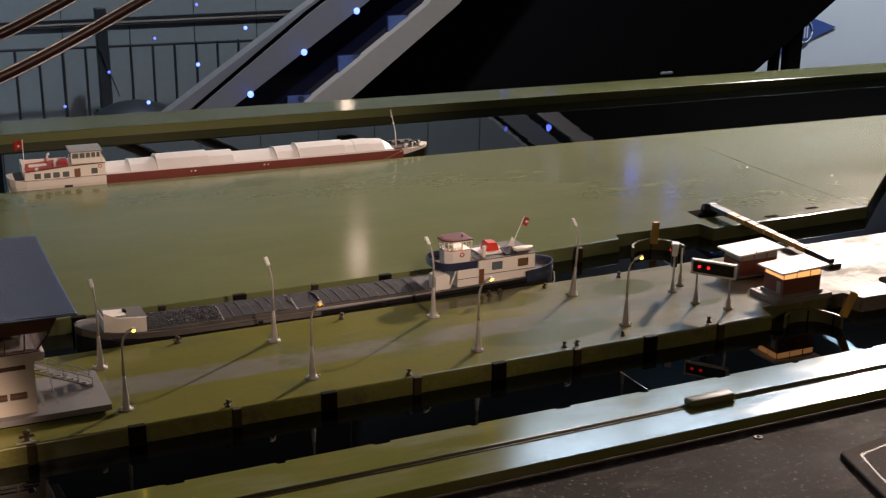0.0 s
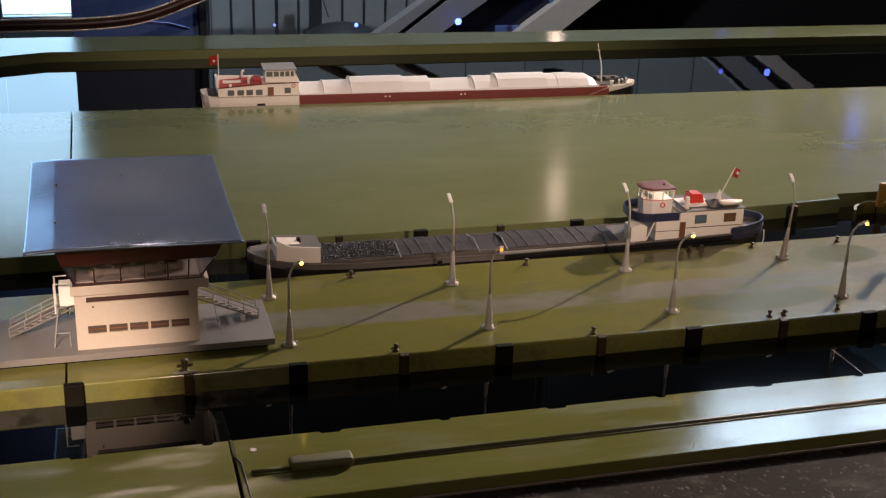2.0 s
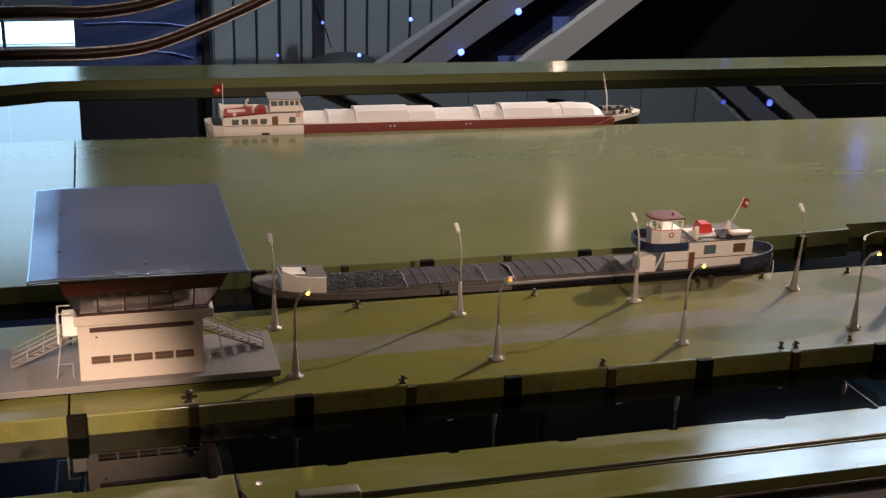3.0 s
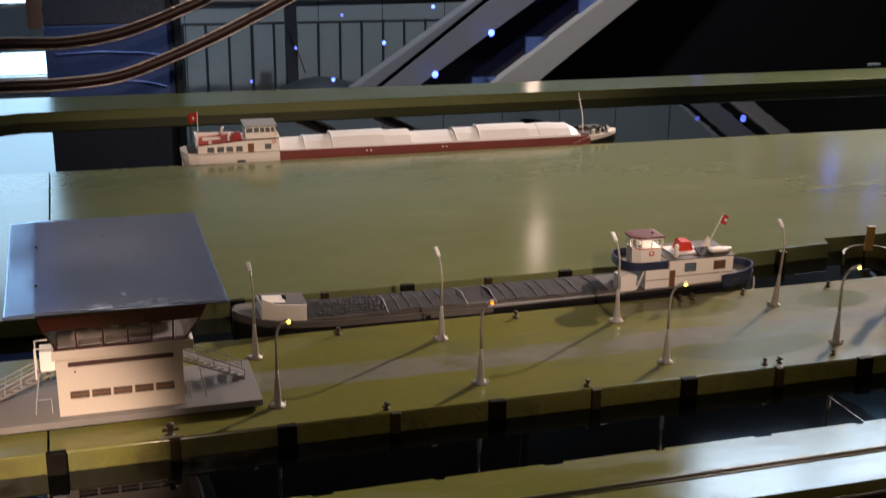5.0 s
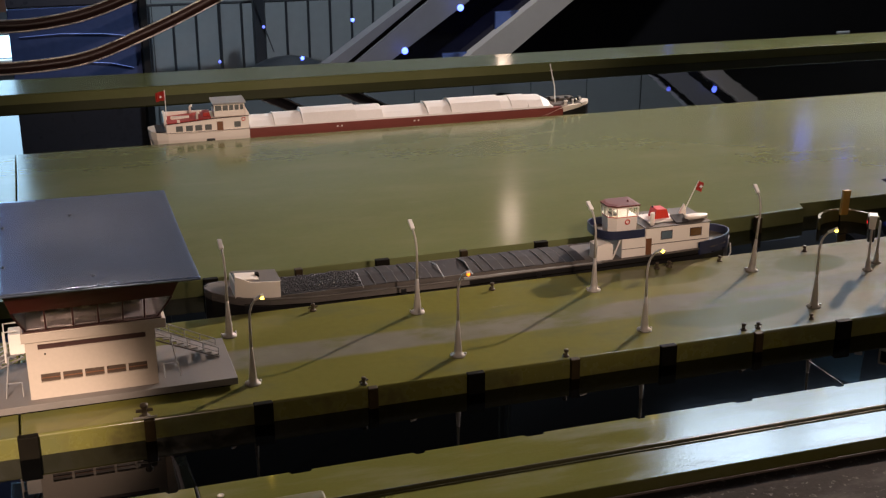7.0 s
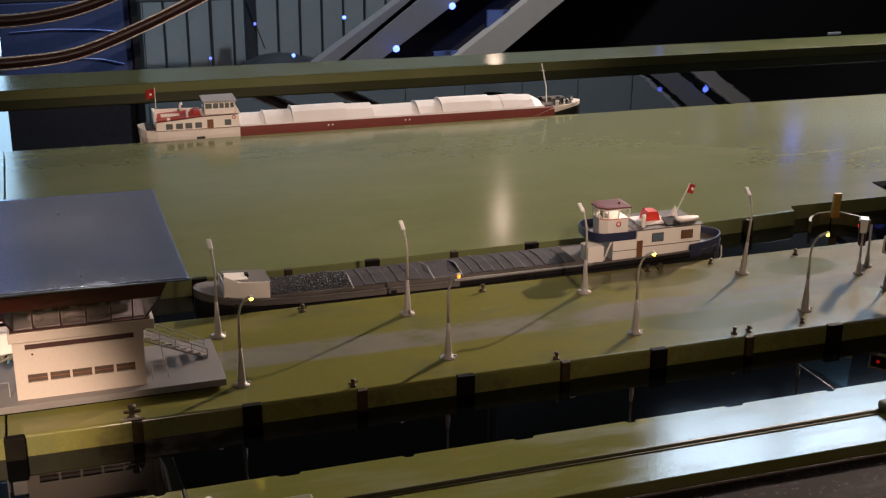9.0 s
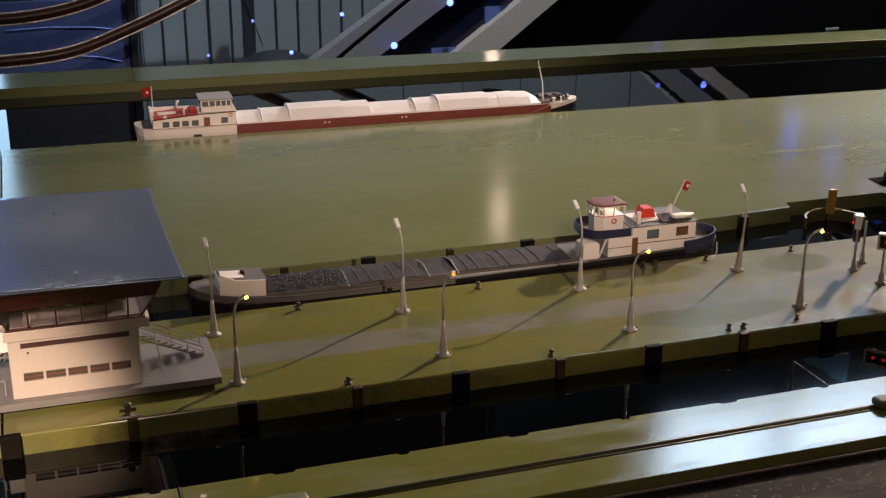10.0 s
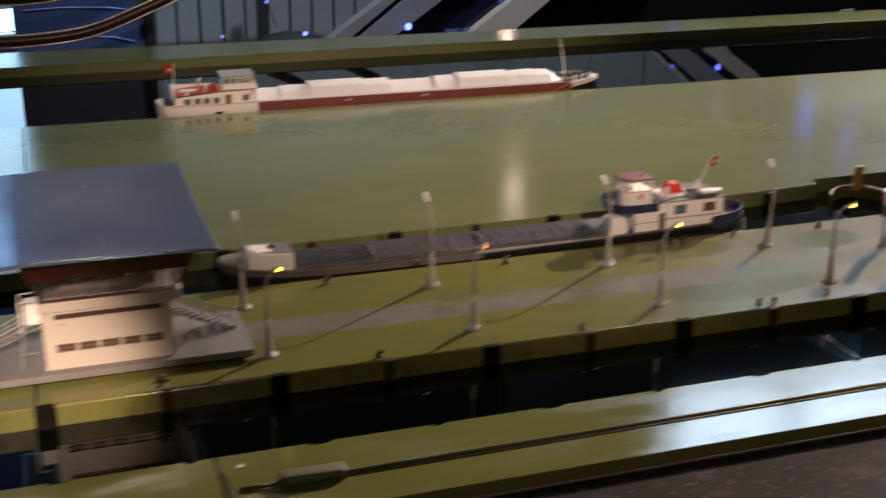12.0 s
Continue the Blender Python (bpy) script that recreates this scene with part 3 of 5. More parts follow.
for a, ya, b, yb in ((-0.225, -0.4370, 0.419, -0.4325), (0.488, -0.4325, 3.19, -0.4325), (-0.325, -0.4375, -0.288, -0.4372)):
    part("rail", tube(bmesh.new(), [(a, ya, 0.0012), (b, yb, 0.0012)], 0.0024, 10), "cover", quay, "raised olive guide rail", True)
    part("rail_edge", tube(bmesh.new(), [(a, ya - 0.005, 0.0003), (b, yb - 0.005, 0.0003)], 0.0012, 8), "cover", quay, "", True)
for a, b, y in ((-0.288, -0.224, -0.4372), (0.418, 0.4885, -0.4330)):
    part("rail_cover", box(bmesh.new(), a, b, y - 0.0095, y + 0.0095, 0.0, 0.0105, 0.0035), "cover", quay, "rounded olive rail cover", True)
# Edge glint made as a pale tube along the foot.
part("bead", tube(bmesh.new(), [(-2.4, -0.4955, -0.0138), (3.2, -0.4955, -0.0138)], 0.0016, 8), "plate", quay, "pale bead standing for a glint along the quay's foot", True)
part("seam_edge", tube(bmesh.new(), [(-0.3385, -0.367, -0.0006), (-0.3385, -0.40, -0.0004), (-0.333, -0.416, 0.0), (-0.331, -0.493, -0.0004)], 0.0012, 6), "black", quay)
tagged(part("screw", lathe(bmesh.new(), -0.318, -0.392, [(0.0034, 0.0), (0.0034, 0.0006), (0.002, 0.0008)], 14), "steel"), "round steel screw head set in the quay", "screw")

tabletop = structure("tabletop", box(bmesh.new(), -2.4, 3.2, -1.02, -0.4935, -0.06, -0.0148, 0.0006), "tabletop", "worn black tabletop with pale scuffs", "table")
tagged(part("screw", lathe(bmesh.new(), 0.4655, -0.5190, [(0.0060, -0.0148), (0.0060, -0.0138), (0.0048, -0.0132), (0.0026, -0.0134), (0.0022, -0.0142)], 16), "plate"), "pale screw head with a hollow in the black tabletop", "screw")

# Shade of the screw's hollow, painted as a black disc.
part("hole", lathe(bmesh.new(), 0.4655, -0.5190, [(0.0024, -0.0136), (0.0024, -0.0130)], 12), "void", bpy.data.objects["screw.001"], "black disc standing for the dark hollow")


def info_plate():
    ob = thing("info_plate", "worn brown metal information plate on the black tabletop", "plate")
    outline = lambda d: [(0.447 + d, -0.860 + d), (0.90 - d, -0.800 + d), (0.90 - d, -0.546 - d), (0.532 + d, -0.5985 - d), (0.525 + d, -0.601 - d), (0.521 + d, -0.607 - d)]
    body = part("body", edged(outline(0), -0.0148, -0.0085, 0.003), "info", ob)
    part("inlay_groove", prism(bmesh.new(), outline(0.016), -0.0090, -0.0083), "gate", body, "dark groove round the face")
    part("face", prism(bmesh.new(), outline(0.019), -0.0090, -0.0079), "info", body)
    for k in range(5):
        boxed("text_bar", "gate", body, 0.60, 0.74 - 0.02 * (k % 2), -0.655 - 0.028 * k, -0.645 - 0.028 * k, -0.0080, -0.0076, 0, "row of unreadable dark print")
    return ob


info_plate()


# ---- lamps, bollards ----
def street_lamp():
    ob = thing("street_lamp", "grey model street lamp with a flared foot and amber bulb", "street lamp", "street lamps on the island")
    part("foot", lathe(bmesh.new(), 0, 0, [(0.0095, 0), (0.0095, 0.0014), (0.0052, 0.0026), (0.0046, 0.010), (0.0030, 0.030), (0.0019, 0.046)], 16), "pole", ob, "", True)
    for s in (-1, 1):
        part("bolt", ball(bmesh.new(), 0.0085 * s, -0.003, 0.0022, 0.0019, fine=1), "steel", ob, "shiny bolt", True)
    path = [(0, 0, 0.045), (0, 0, 0.080), (0, -0.0015, 0.090), (0, -0.0050, 0.0985), (0, -0.0105, 0.1055), (0, -0.014, 0.1085)]
    part("pole", tube(bmesh.new(), path, [0.0019, 0.0015, 0.0014, 0.0013, 0.0013, 0.0013], 10), "pole", ob, "", True)
    bm = box(bmesh.new(), -0.0028, 0.0028, -0.0075, 0.0075, -0.0016, 0.0016, 0.0008)
    bmesh.ops.transform(bm, matrix=pose(0, -0.0195, 0.1125, -34), verts=bm.verts[:])
    shade = part("shade", bm, "white", ob, "white lamp head")
    bm = ball(bmesh.new(), 0, 0, 0, 0.0021, 0.0027, 0.0019)
    bmesh.ops.transform(bm, matrix=pose(0, -0.0258, 0.1132, -34), verts=bm.verts[:])
    part("bulb", bm, "amber", shade, "glowing amber bulb", True)
    return ob


lamp = street_lamp()
lamp.matrix_basis = pose(-0.2442, -0.1492, 0, 0, 0, 28)
for x, y, turn in ((0.0064, -0.149, 10), (0.2568, -0.1493, 16), (0.5061, -0.1494, 12), (-0.2487, 0, 184), (0, 0, 184), (0.254, 0, 184), (0.5012, 0, 178)):
    twin = copy_thing(lamp, pose(x, y, 0, 0, -4.5 if x > 0.5 and y > -0.1 else 0, turn))
    twin.scale = (1, 1, 1.035 if y > -0.1 else 1)
    if 0 < x < 0.05 and y < -0.1:
        for piece in twin.children_recursive:
            if piece.name.startswith("bulb"):
                piece.data = piece.data.copy()
                piece.data.materials[0] = M["orange"]
                tagged(piece, "glowing orange bulb")
    if y > -0.1:
        for piece in twin.children_recursive:
            if piece.name.startswith("bulb"):
                piece.data = piece.data.copy()
                piece.data.materials[0] = M["white"]
                tagged(piece, "white unlit bulb")
        tagged(twin, "grey model street lamp with a flared foot and white unlit head", "street lamp", "street lamps on the island")


def bollard():
    ob = thing("bollard", "small dark mooring bollard with two horns", "bollard", "bollards along the island's edges")
    part("post", lathe(bmesh.new(), 0, 0, [(0.0042, 0), (0.0042, 0.001), (0.0022, 0.0018), (0.0020, 0.006), (0.0030, 0.0072), (0.0028, 0.0088), (0.0008, 0.0094)], 12), "rust", ob, "", True)
    part("bar", tube(bmesh.new(), [(-0.006, 0, 0.0046), (0.006, 0, 0.0046)], 0.0011, 8), "rust", ob)
    return ob


bol = bollard()
bol.matrix_basis = pose(-0.372, -0.197, 0) @ Matrix.Diagonal((1.5, 1.5, 1.8, 1))
for x, y, turn, s in ((-0.123, -0.192, 20, 1), (0.130, -0.193, 40, 1), (0.376, -0.190, 60, 1), (0.397, -0.190, 10, 0.9), (0.478, -0.186, 80, 0.8), (0.630, -0.190, 30, 1), (-0.130, 0.050, 15, 1.1), (0.122, 0.047, 50, 1.1), (0.376, 0.050, 70, 1), (0.396, 0.051, 5, 1), (0.478, 0.050, 30, 0.9), (0.619, 0.047, 45, 1)):
    copy_thing(bol, pose(x, y, 0, 0, 0, turn)).scale = (s, s, s)
part("collar", tube(bmesh.new(), [(-0.0085, -0.004, 0.0012), (0.0085, -0.004, 0.0012)], 0.0008, 8), "pole", bol, "pale bar across the foot")


# ---- control house ----
def roof_height(x, y):
    return 0.1495 + (y + 0.18) * 0.042 + 0.5 * (y + 0.035 + math.hypot(y + 0.035, 0.07) - 0.02) * 0.046 - max(0, x + 0.505) * 0.017


def control_house():
    ob = thing("control_house", "cream lock control house with outward-leaning glazing and blue-grey sheet roof", "building")
    x0, x1, y0, y1 = -0.489, -0.350, -0.141, 0.02
    bm = bmesh.new()
    box(bm, x0, x1, y0 + 0.003, y1, 0.012, 0.081)
    body = part("wall_block", bm, "house_wall", ob)
    bm = bmesh.new()
    for z0, z1 in ((0.012, 0.032), (0.042, 0.071), (0.0775, 0.081)):
        box(bm, x0, x1, y0, y0 + 0.0029, z0, z1)
    slots = [(-0.476 + 0.0236 * k, -0.476 + 0.0236 * k + 0.0208) for k in range(5)]
    edges = [x0] + [v for s in slots for v in s] + [x1]
    for a, b in zip(edges[::2], edges[1::2]):
        box(bm, a, b, y0, y0 + 0.0029, 0.032, 0.042)
    for a, b in ((x0, -0.476), (-0.36, x1)):
        box(bm, a, b, y0, y0 + 0.0029, 0.071, 0.0775)
    front = part("front_wall", bm, "house_wall", ob, "cream front wall with a slot and five windows")
    for a, b in slots:
        w = boxed("window", "pane_brown", front, a, b, y0 + 0.0022, y0 + 0.0028, 0.032, 0.042)
        boxed("window_bar", "wood", w, a, b, y0 + 0.0012, y0 + 0.0021, 0.0362, 0.0370)
    boxed("slot_window", "line", front, -0.476, -0.36, y0 + 0.0018, y0 + 0.0028, 0.071, 0.0775)
    part("wall_lamp", ball(bmesh.new(), -0.469, y0 - 0.001, 0.066, 0.0013, fine=1), "black", front)
    boxed("cornice", "house_wall", ob, -0.4925, -0.337, y0 - 0.003, y1 + 0.003, 0.0812, 0.0925, 0.0006)
    boxed("ledge", "line", ob, -0.490, -0.341, y0 - 0.0015, y1, 0.0925, 0.0938)
    # leaning glazing
    lo = (-0.487, -0.345, -0.139, 0.018)
    hi = (-0.499, -0.329, -0.155, 0.030)
    zl, zh = 0.0938, 0.122

    def at(u, z, side):
        k = (z - zl) / (zh - zl)
        a, b, c, d = [p + (q - p) * k for p, q in zip(lo, hi)]
        x = lo[0] + (lo[1] - lo[0]) * u if 0.02 < u < 0.98 else (a if u < 0.5 else b)
        return (x, c, z) if side == "front" else ((b, c + (d - c) * u, z) if side == "right" else (a, c + (d - c) * u, z))

    for side, cuts in (("front", [0, 0.155, 0.36, 0.55, 0.735, 0.90, 1]), ("right", [0, 0.33, 0.66, 1]), ("left", [0, 0.33, 0.66, 1])):
        for u in cuts:
            part("mullion", tube(bmesh.new(), [at(u, zl, side), at(u, zh, side)], 0.0011, 6), "maroon", ob)
        for a, b in zip(cuts, cuts[1:]):
            way = (0, 1, 0) if side == "front" else ((-1, 0, 0) if side == "right" else (1, 0, 0))
            g = part("pane", quad(bmesh.new(), at(a + 0.012, zl, side), at(b - 0.012, zl, side), at(b - 0.012, zh, side), at(a + 0.012, zh, side), 0.0004, way), "glass", ob, "clear control room pane")
            g.visible_shadow = False
    boxed("control_room_floor", "interior", ob, -0.485, -0.347, -0.136, 0.016, 0.0938, 0.0950)
    boxed("control_desk", "interior", ob, -0.470, -0.362, -0.118, -0.100, 0.0950, 0.1035, 0.0008)
    boxed("core", "interior", ob, -0.482, -0.350, -0.080, 0.015, 0.0950, 0.1215, 0.001)
    for x in (-0.452, -0.425, -0.393, -0.37):
        boxed("console", "white", ob, x, x + 0.008, -0.112, -0.106, 0.1035, 0.1095, 0.0006)
    boxed("pillar", "interior", ob, -0.478, -0.462, -0.09, -0.075, 0.0950, 0.122)
    boxed("pillar", "blue", ob, -0.372, -0.358, -0.09, -0.075, 0.0950, 0.122)
    # fascia and roof
    f0, f1 = (-0.499, -0.329, -0.155, 0.030), (-0.506, -0.320, -0.168, 0.060)
    low = [(x, y, 0.1222) for x, y in ((f0[0], f0[2]), (f0[1], f0[2]), (f0[1], f0[3]), (f0[0], f0[3]))]
    high = [(x, y, roof_height(x, f1[2]) + (y - f1[2]) * 0.042 - 0.0012) for x, y in ((f1[0], f1[2]), (f1[1], f1[2]), (f1[1], f1[3]), (f1[0], f1[3]))]
    part("fascia", loft(bmesh.new(), [low, high]), "maroon", ob, "maroon leaning fascia")
    bm = bmesh.new()
    nx, ny = 64, 64
    grid = []
    for j in range(ny + 1):
        row = []
        for i in range(nx + 1):
            x, y = -0.5365 + 0.0005 * j / ny + (0.2375 - 0.0075 * j / ny) * i / nx, -0.181 + 0.288 * j / ny
            z = roof_height(x, y) + 0.0031 + 0.0003 * noise.noise((x * 7, y * 8, 1.7)) - sum(k * (0.0009 * math.exp(-((x - a) ** 2 + (y - b) ** 2) / 0.00010) - 0.0010 * math.exp(-((x - a) ** 2 * 0.15 + (y - b) ** 2) / 0.0009)) for a, b, k in ((-0.410, -0.148, 0.6), (-0.425, 0.045, 0.2), (-0.503, -0.100, 0.15), (-0.503, 0.02, 0.15)))
            z -= 0.05 * max(0, -0.503 - x)
            row.append(bm.verts.new((x, y, z)))
        grid.append(row)
    for j in range(ny):
        for i in range(nx):
            bm.faces.new((grid[j][i], grid[j][i + 1], grid[j + 1][i + 1], grid[j + 1][i]))
    r = bmesh.ops.extrude_face_region(bm, geom=bm.faces[:])
    bmesh.ops.translate(bm, verts=[v for v in r["geom"] if isinstance(v, bmesh.types.BMVert)], vec=(0, 0, -0.0026))
    bmesh.ops.recalc_face_normals(bm, faces=bm.faces[:])
    roof = part("roof", bm, "roof", ob, "dented blue-grey sheet metal roof", True)
    for x, y in ((-0.410, -0.148), (-0.425, 0.045), (-0.503, -0.100), (-0.503, 0.02)):
        part("rivet", ball(bmesh.new(), x, y, roof_height(x, y) + 0.0034, 0.0023, 0.0023, 0.0011, 1), "black", roof, "", True)
    # porch at the upper door
    porch = boxed("porch", "white", ob, -0.507, -0.4905, -0.100, -0.075, 0.052, 0.076, 0.0008, "white side porch")
    for y in (-0.104, -0.078):
        part("porch_post", tube(bmesh.new(), [(-0.512, y, 0.045), (-0.512, y, 0.082), (-0.498, y, 0.082)], 0.0009, 6), "white", porch)
    # platform with ramps and stairs
    boxed("platform", "plaza", ob, -0.64, -0.262, -0.154, -0.032, 0.0042, 0.0125, 0.0006, "grey platform slab")
    # The gap's shadow is put into this base's black colour.
    boxed("platform_base", "void", ob, -0.632, -0.270, -0.147, -0.040, 0.0, 0.0042, 0, "recessed base, blacked to stand for the gap's shadow")
    for s, base, top, ztop in ((1, -0.274, -0.346, 0.047), (-1, -0.567, -0.493, 0.047)):
        n = 9
        for k in range(n):
            u = (k + 0.5) / n
            x, z = base + (top - base) * u, 0.0125 + (ztop - 0.0125) * (k + 1) / n
            w = abs(top - base) / n
            bm = box(bmesh.new(), x - w * 0.46, x + w * 0.46, -0.088, -0.062, z - 0.0014, z)
            part("step", bm, "interior", ob, "dark stair tread")
        for y in (-0.089, -0.061):
            part("stair_rail", tube(bmesh.new(), [(base, y, 0.0245), (top, y, ztop + 0.012)], 0.0008, 6), "grey", ob, "thin grey stair rail")
            part("stair_rail", tube(bmesh.new(), [(base, y, 0.0185), (top, y, ztop + 0.006)], 0.0005, 6), "grey", ob)
            part("stringer", tube(bmesh.new(), [(base, y, 0.0125), (top, y, ztop - 0.003)], 0.0012, 6), "plaza", ob)
            for k in range(5):
                u = k / 4
                x, z = base + (top - base) * u, 0.0125 + (ztop - 0.0125) * u
                part("rail_post", tube(bmesh.new(), [(x, y, z - 0.001), (x, y, z + 0.0122)], 0.0006, 6), "grey", ob)
        x = top + 0.004 * s
        part("landing_frame", tube(bmesh.new(), [(x, -0.128, 0.0125), (x, -0.128, 0.030), (x + 0.016 * s, -0.128, 0.030), (x + 0.018 * s, -0.128, 0.0125)], 0.0007, 6), "grey", ob)
        part("landing_frame", tube(bmesh.new(), [(x, -0.100, 0.052), (x + 0.012 * s, -0.100, 0.050), (x + 0.018 * s, -0.100, 0.0125)], 0.0008, 6), "grey", ob)
    return ob


control_house()


# ---- small huts at the lock head ----
def hut():
    ob = thing("lock_hut", "small brick-red hut with a lit window band and white roof", "hut", "huts at the lock head")
    boxed("base", "plaza", ob, -0.056, 0.056, -0.034, 0.034, 0.0, 0.0085, 0.0006, "pale slab base")
    boxed("plinth", "plaza", ob, -0.042, 0.042, -0.026, 0.026, 0.0085, 0.0125)
    body = boxed("wall_block", "brick", ob, -0.0375, 0.0375, -0.0235, 0.0235, 0.0125, 0.038)
    boxed("top_rail", "brick", ob, -0.0375, 0.0375, -0.0235, 0.0235, 0.0475, 0.0492)
    for a, b in ((-0.0365, -0.0115), (-0.0095, 0.0150), (0.0165, 0.0365)):
        boxed("window", "warm_window", body, a, b, -0.0232, -0.0224, 0.038, 0.0475, 0, "lit warm window")
        boxed("window", "warm_window", body, a, b, 0.0224, 0.0232, 0.038, 0.0475, 0, "lit warm window")
    for a, b in ((-0.022, -0.002), (0.0, 0.022)):
        boxed("window", "warm_window", body, -0.0372, -0.0364, a, b, 0.038, 0.0475, 0, "lit warm window")
        boxed("window", "warm_window", body, 0.0364, 0.0372, a, b, 0.038, 0.0475, 0, "lit warm window")
    boxed("door", "grey", body, -0.0381, -0.0376, -0.018, -0.008, 0.0130, 0.032, 0, "grey door")
    for x in (-0.0375, -0.0115, 0.0155, 0.0365):
        boxed("mullion", "brick", body, x, x + 0.001, -0.0237, -0.0226, 0.038, 0.0475)
    bm = box(bmesh.new(), -0.048, 0.048, -0.031, 0.031, -0.0015, 0.0015, 0.0005)
    bmesh.ops.transform(bm, matrix=pose(0, 0, 0.0518, 0, -2.5, 0), verts=bm.verts[:])
    roof = part("roof", bm, "roof_white", ob, "white slab roof")
    for x in (-0.012, 0.024):
        part("vent", ball(bmesh.new(), x, -0.029, 0.0535, 0.0016, fine=1), "grey", roof)
    return ob


h = hut()
h.matrix_basis = pose(0.828, -0.141, 0)
rear = copy_thing(h, pose(0.842, -0.016, -0.0085))
tagged(rear, "small brick-red hut with unlit grey windows and white roof", "hut", "huts at the lock head")
for piece in rear.children_recursive:
    if piece.name.startswith("window"):
        piece.data = piece.data.copy()
        piece.data.materials[0] = M["grey"]
        tagged(piece, "unlit grey window")


# ---- signals ----
def signal_gantry():
    ob = thing("signal_gantry", "white-framed signal board on two posts showing two red lights", "traffic signal")
    for x in (-0.026, 0.030):
        part("post", lathe(bmesh.new(), x, 0, [(0.0078, 0), (0.0078, 0.0016), (0.0045, 0.0030), (0.0040, 0.012), (0.0020, 0.020), (0.0017, 0.056)], 14), "pole", ob, "", True)
    board = boxed("board", "black", ob, -0.0335, 0.0365, -0.002, 0.002, 0.0535, 0.0725)
    for x0, x1, z0, z1 in ((-0.036, 0.039, 0.0725, 0.0752), (-0.036, 0.039, 0.0510, 0.0535), (-0.036, -0.0335, 0.0535, 0.0725), (0.0365, 0.039, 0.0535, 0.0725)):
        boxed("board_frame", "white", board, x0, x1, -0.0045, 0.0035, z0, z1)
    for k, lit in enumerate((True, True, False, False)):
        x = -0.0225 + 0.0155 * k
        bm = lathe(bmesh.new(), 0, 0, [(0.0026, 0), (0.0026, 0.0010), (0.0016, 0.0014)], 14)
        bmesh.ops.transform(bm, matrix=pose(x, -0.002, 0.0632, 90), verts=bm.verts[:])
        part("signal_lens", bm, "red_led" if lit else "black", board, "lit red lens" if lit else "unlit dark lens", True)
    return ob


signal_gantry().matrix_basis = pose(0.677, -0.130, 0, 0, 0, -53.5) @ Matrix.Diagonal((0.95, 1, 0.98, 1))


def signal_post():
    ob = thing("signal_post", "white hooded signal head on twin grey posts with a red light", "traffic signal")
    for y in (0.0, 0.036):
        part("post", lathe(bmesh.new(), 0.012 * (y > 0), y, [(0.0070, 0), (0.0070, 0.0016), (0.0040, 0.0030), (0.0034, 0.012), (0.0018, 0.020), (0.0016, 0.064)], 14), "pole", ob, "", True)
    bm = bmesh.new()
    side_prism(bm, [(-0.004, 0.062), (0.004, 0.062), (0.006, 0.082), (-0.005, 0.082)], -0.002, 0.014)
    head_ = part("signal_head", bm, "white", ob, "white tapered signal head")
    boxed("front_board", "black", head_, -0.0068, -0.0052, -0.002, 0.013, 0.062, 0.080)
    for k, lit in enumerate((True, False)):
        bm = lathe(bmesh.new(), 0, 0, [(0.0020, 0), (0.0020, 0.0007), (0.0012, 0.0010)], 14)
        bmesh.ops.transform(bm, matrix=pose(-0.0067, 0.002 + 0.007 * k, 0.071, 0, -90), verts=bm.verts[:])
        part("signal_lens", bm, "red_led" if lit else "black", head_, "lit red lens" if lit else "unlit dark lens", True)
    boxed("signal_box", "black", head_, -0.005, 0.005, 0.004, 0.033, 0.040, 0.0618, 0.0025, "black box under the head")
    return ob


signal_post().matrix_basis = pose(0.659, -0.052, 0, 0, 0, -35)


# ---- gates and barrier ----
def lock_gate(x, y, r, first, last, top, bx, by, lean, state):
    ob = thing("lock_gate", f"dark olive curved lock gate with {state} yellow board", "gate", "lock gates")
    turns = [radians(first + (last - first) * k / 28) for k in range(29)]
    arc = [(x + r * math.cos(a), y + r * math.sin(a)) for a in turns]
    inner = [(x + (r - 0.004) * math.cos(a), y + (r - 0.004) * math.sin(a)) for a in turns]
    part("leaf", prism(bmesh.new(), arc + inner[::-1], -0.06, -0.0055), "cover", ob, "curved olive gate leaf")
    part("walkway", tube(bmesh.new(), [(p * 0.5 + u * 0.5, q * 0.5 + v * 0.5, -0.0045) for (p, q), (u, v) in zip(arc[9:22], inner[9:22])], 0.0009, 8), top, ob, "curved rail along the gate's top", True)
    for k in (4, 14, 24):
        u, v = inner[k]
        part("stiffener", tube(bmesh.new(), [(u, v, -0.058), (u, v, -0.007)], 0.0014, 6), "void", ob)
    bm = box(bmesh.new(), -0.0070, 0.0070, -0.0030, 0.0030, -0.006, 0.036, 0.001)
    bmesh.ops.transform(bm, matrix=pose(bx, by, -0.002, 0, lean), verts=bm.verts[:])
    part("marker_board", bm, "yellow", ob, "yellow marker board")
    return ob


lock_gate(0.790, 0.176, 0.051, -10, 160, "cover", 0.797, 0.205, 3, "an upright")
lock_gate(0.800, -0.235, 0.0475, -12, 140, "gate", 0.854, -0.238, 27, "a leaning")


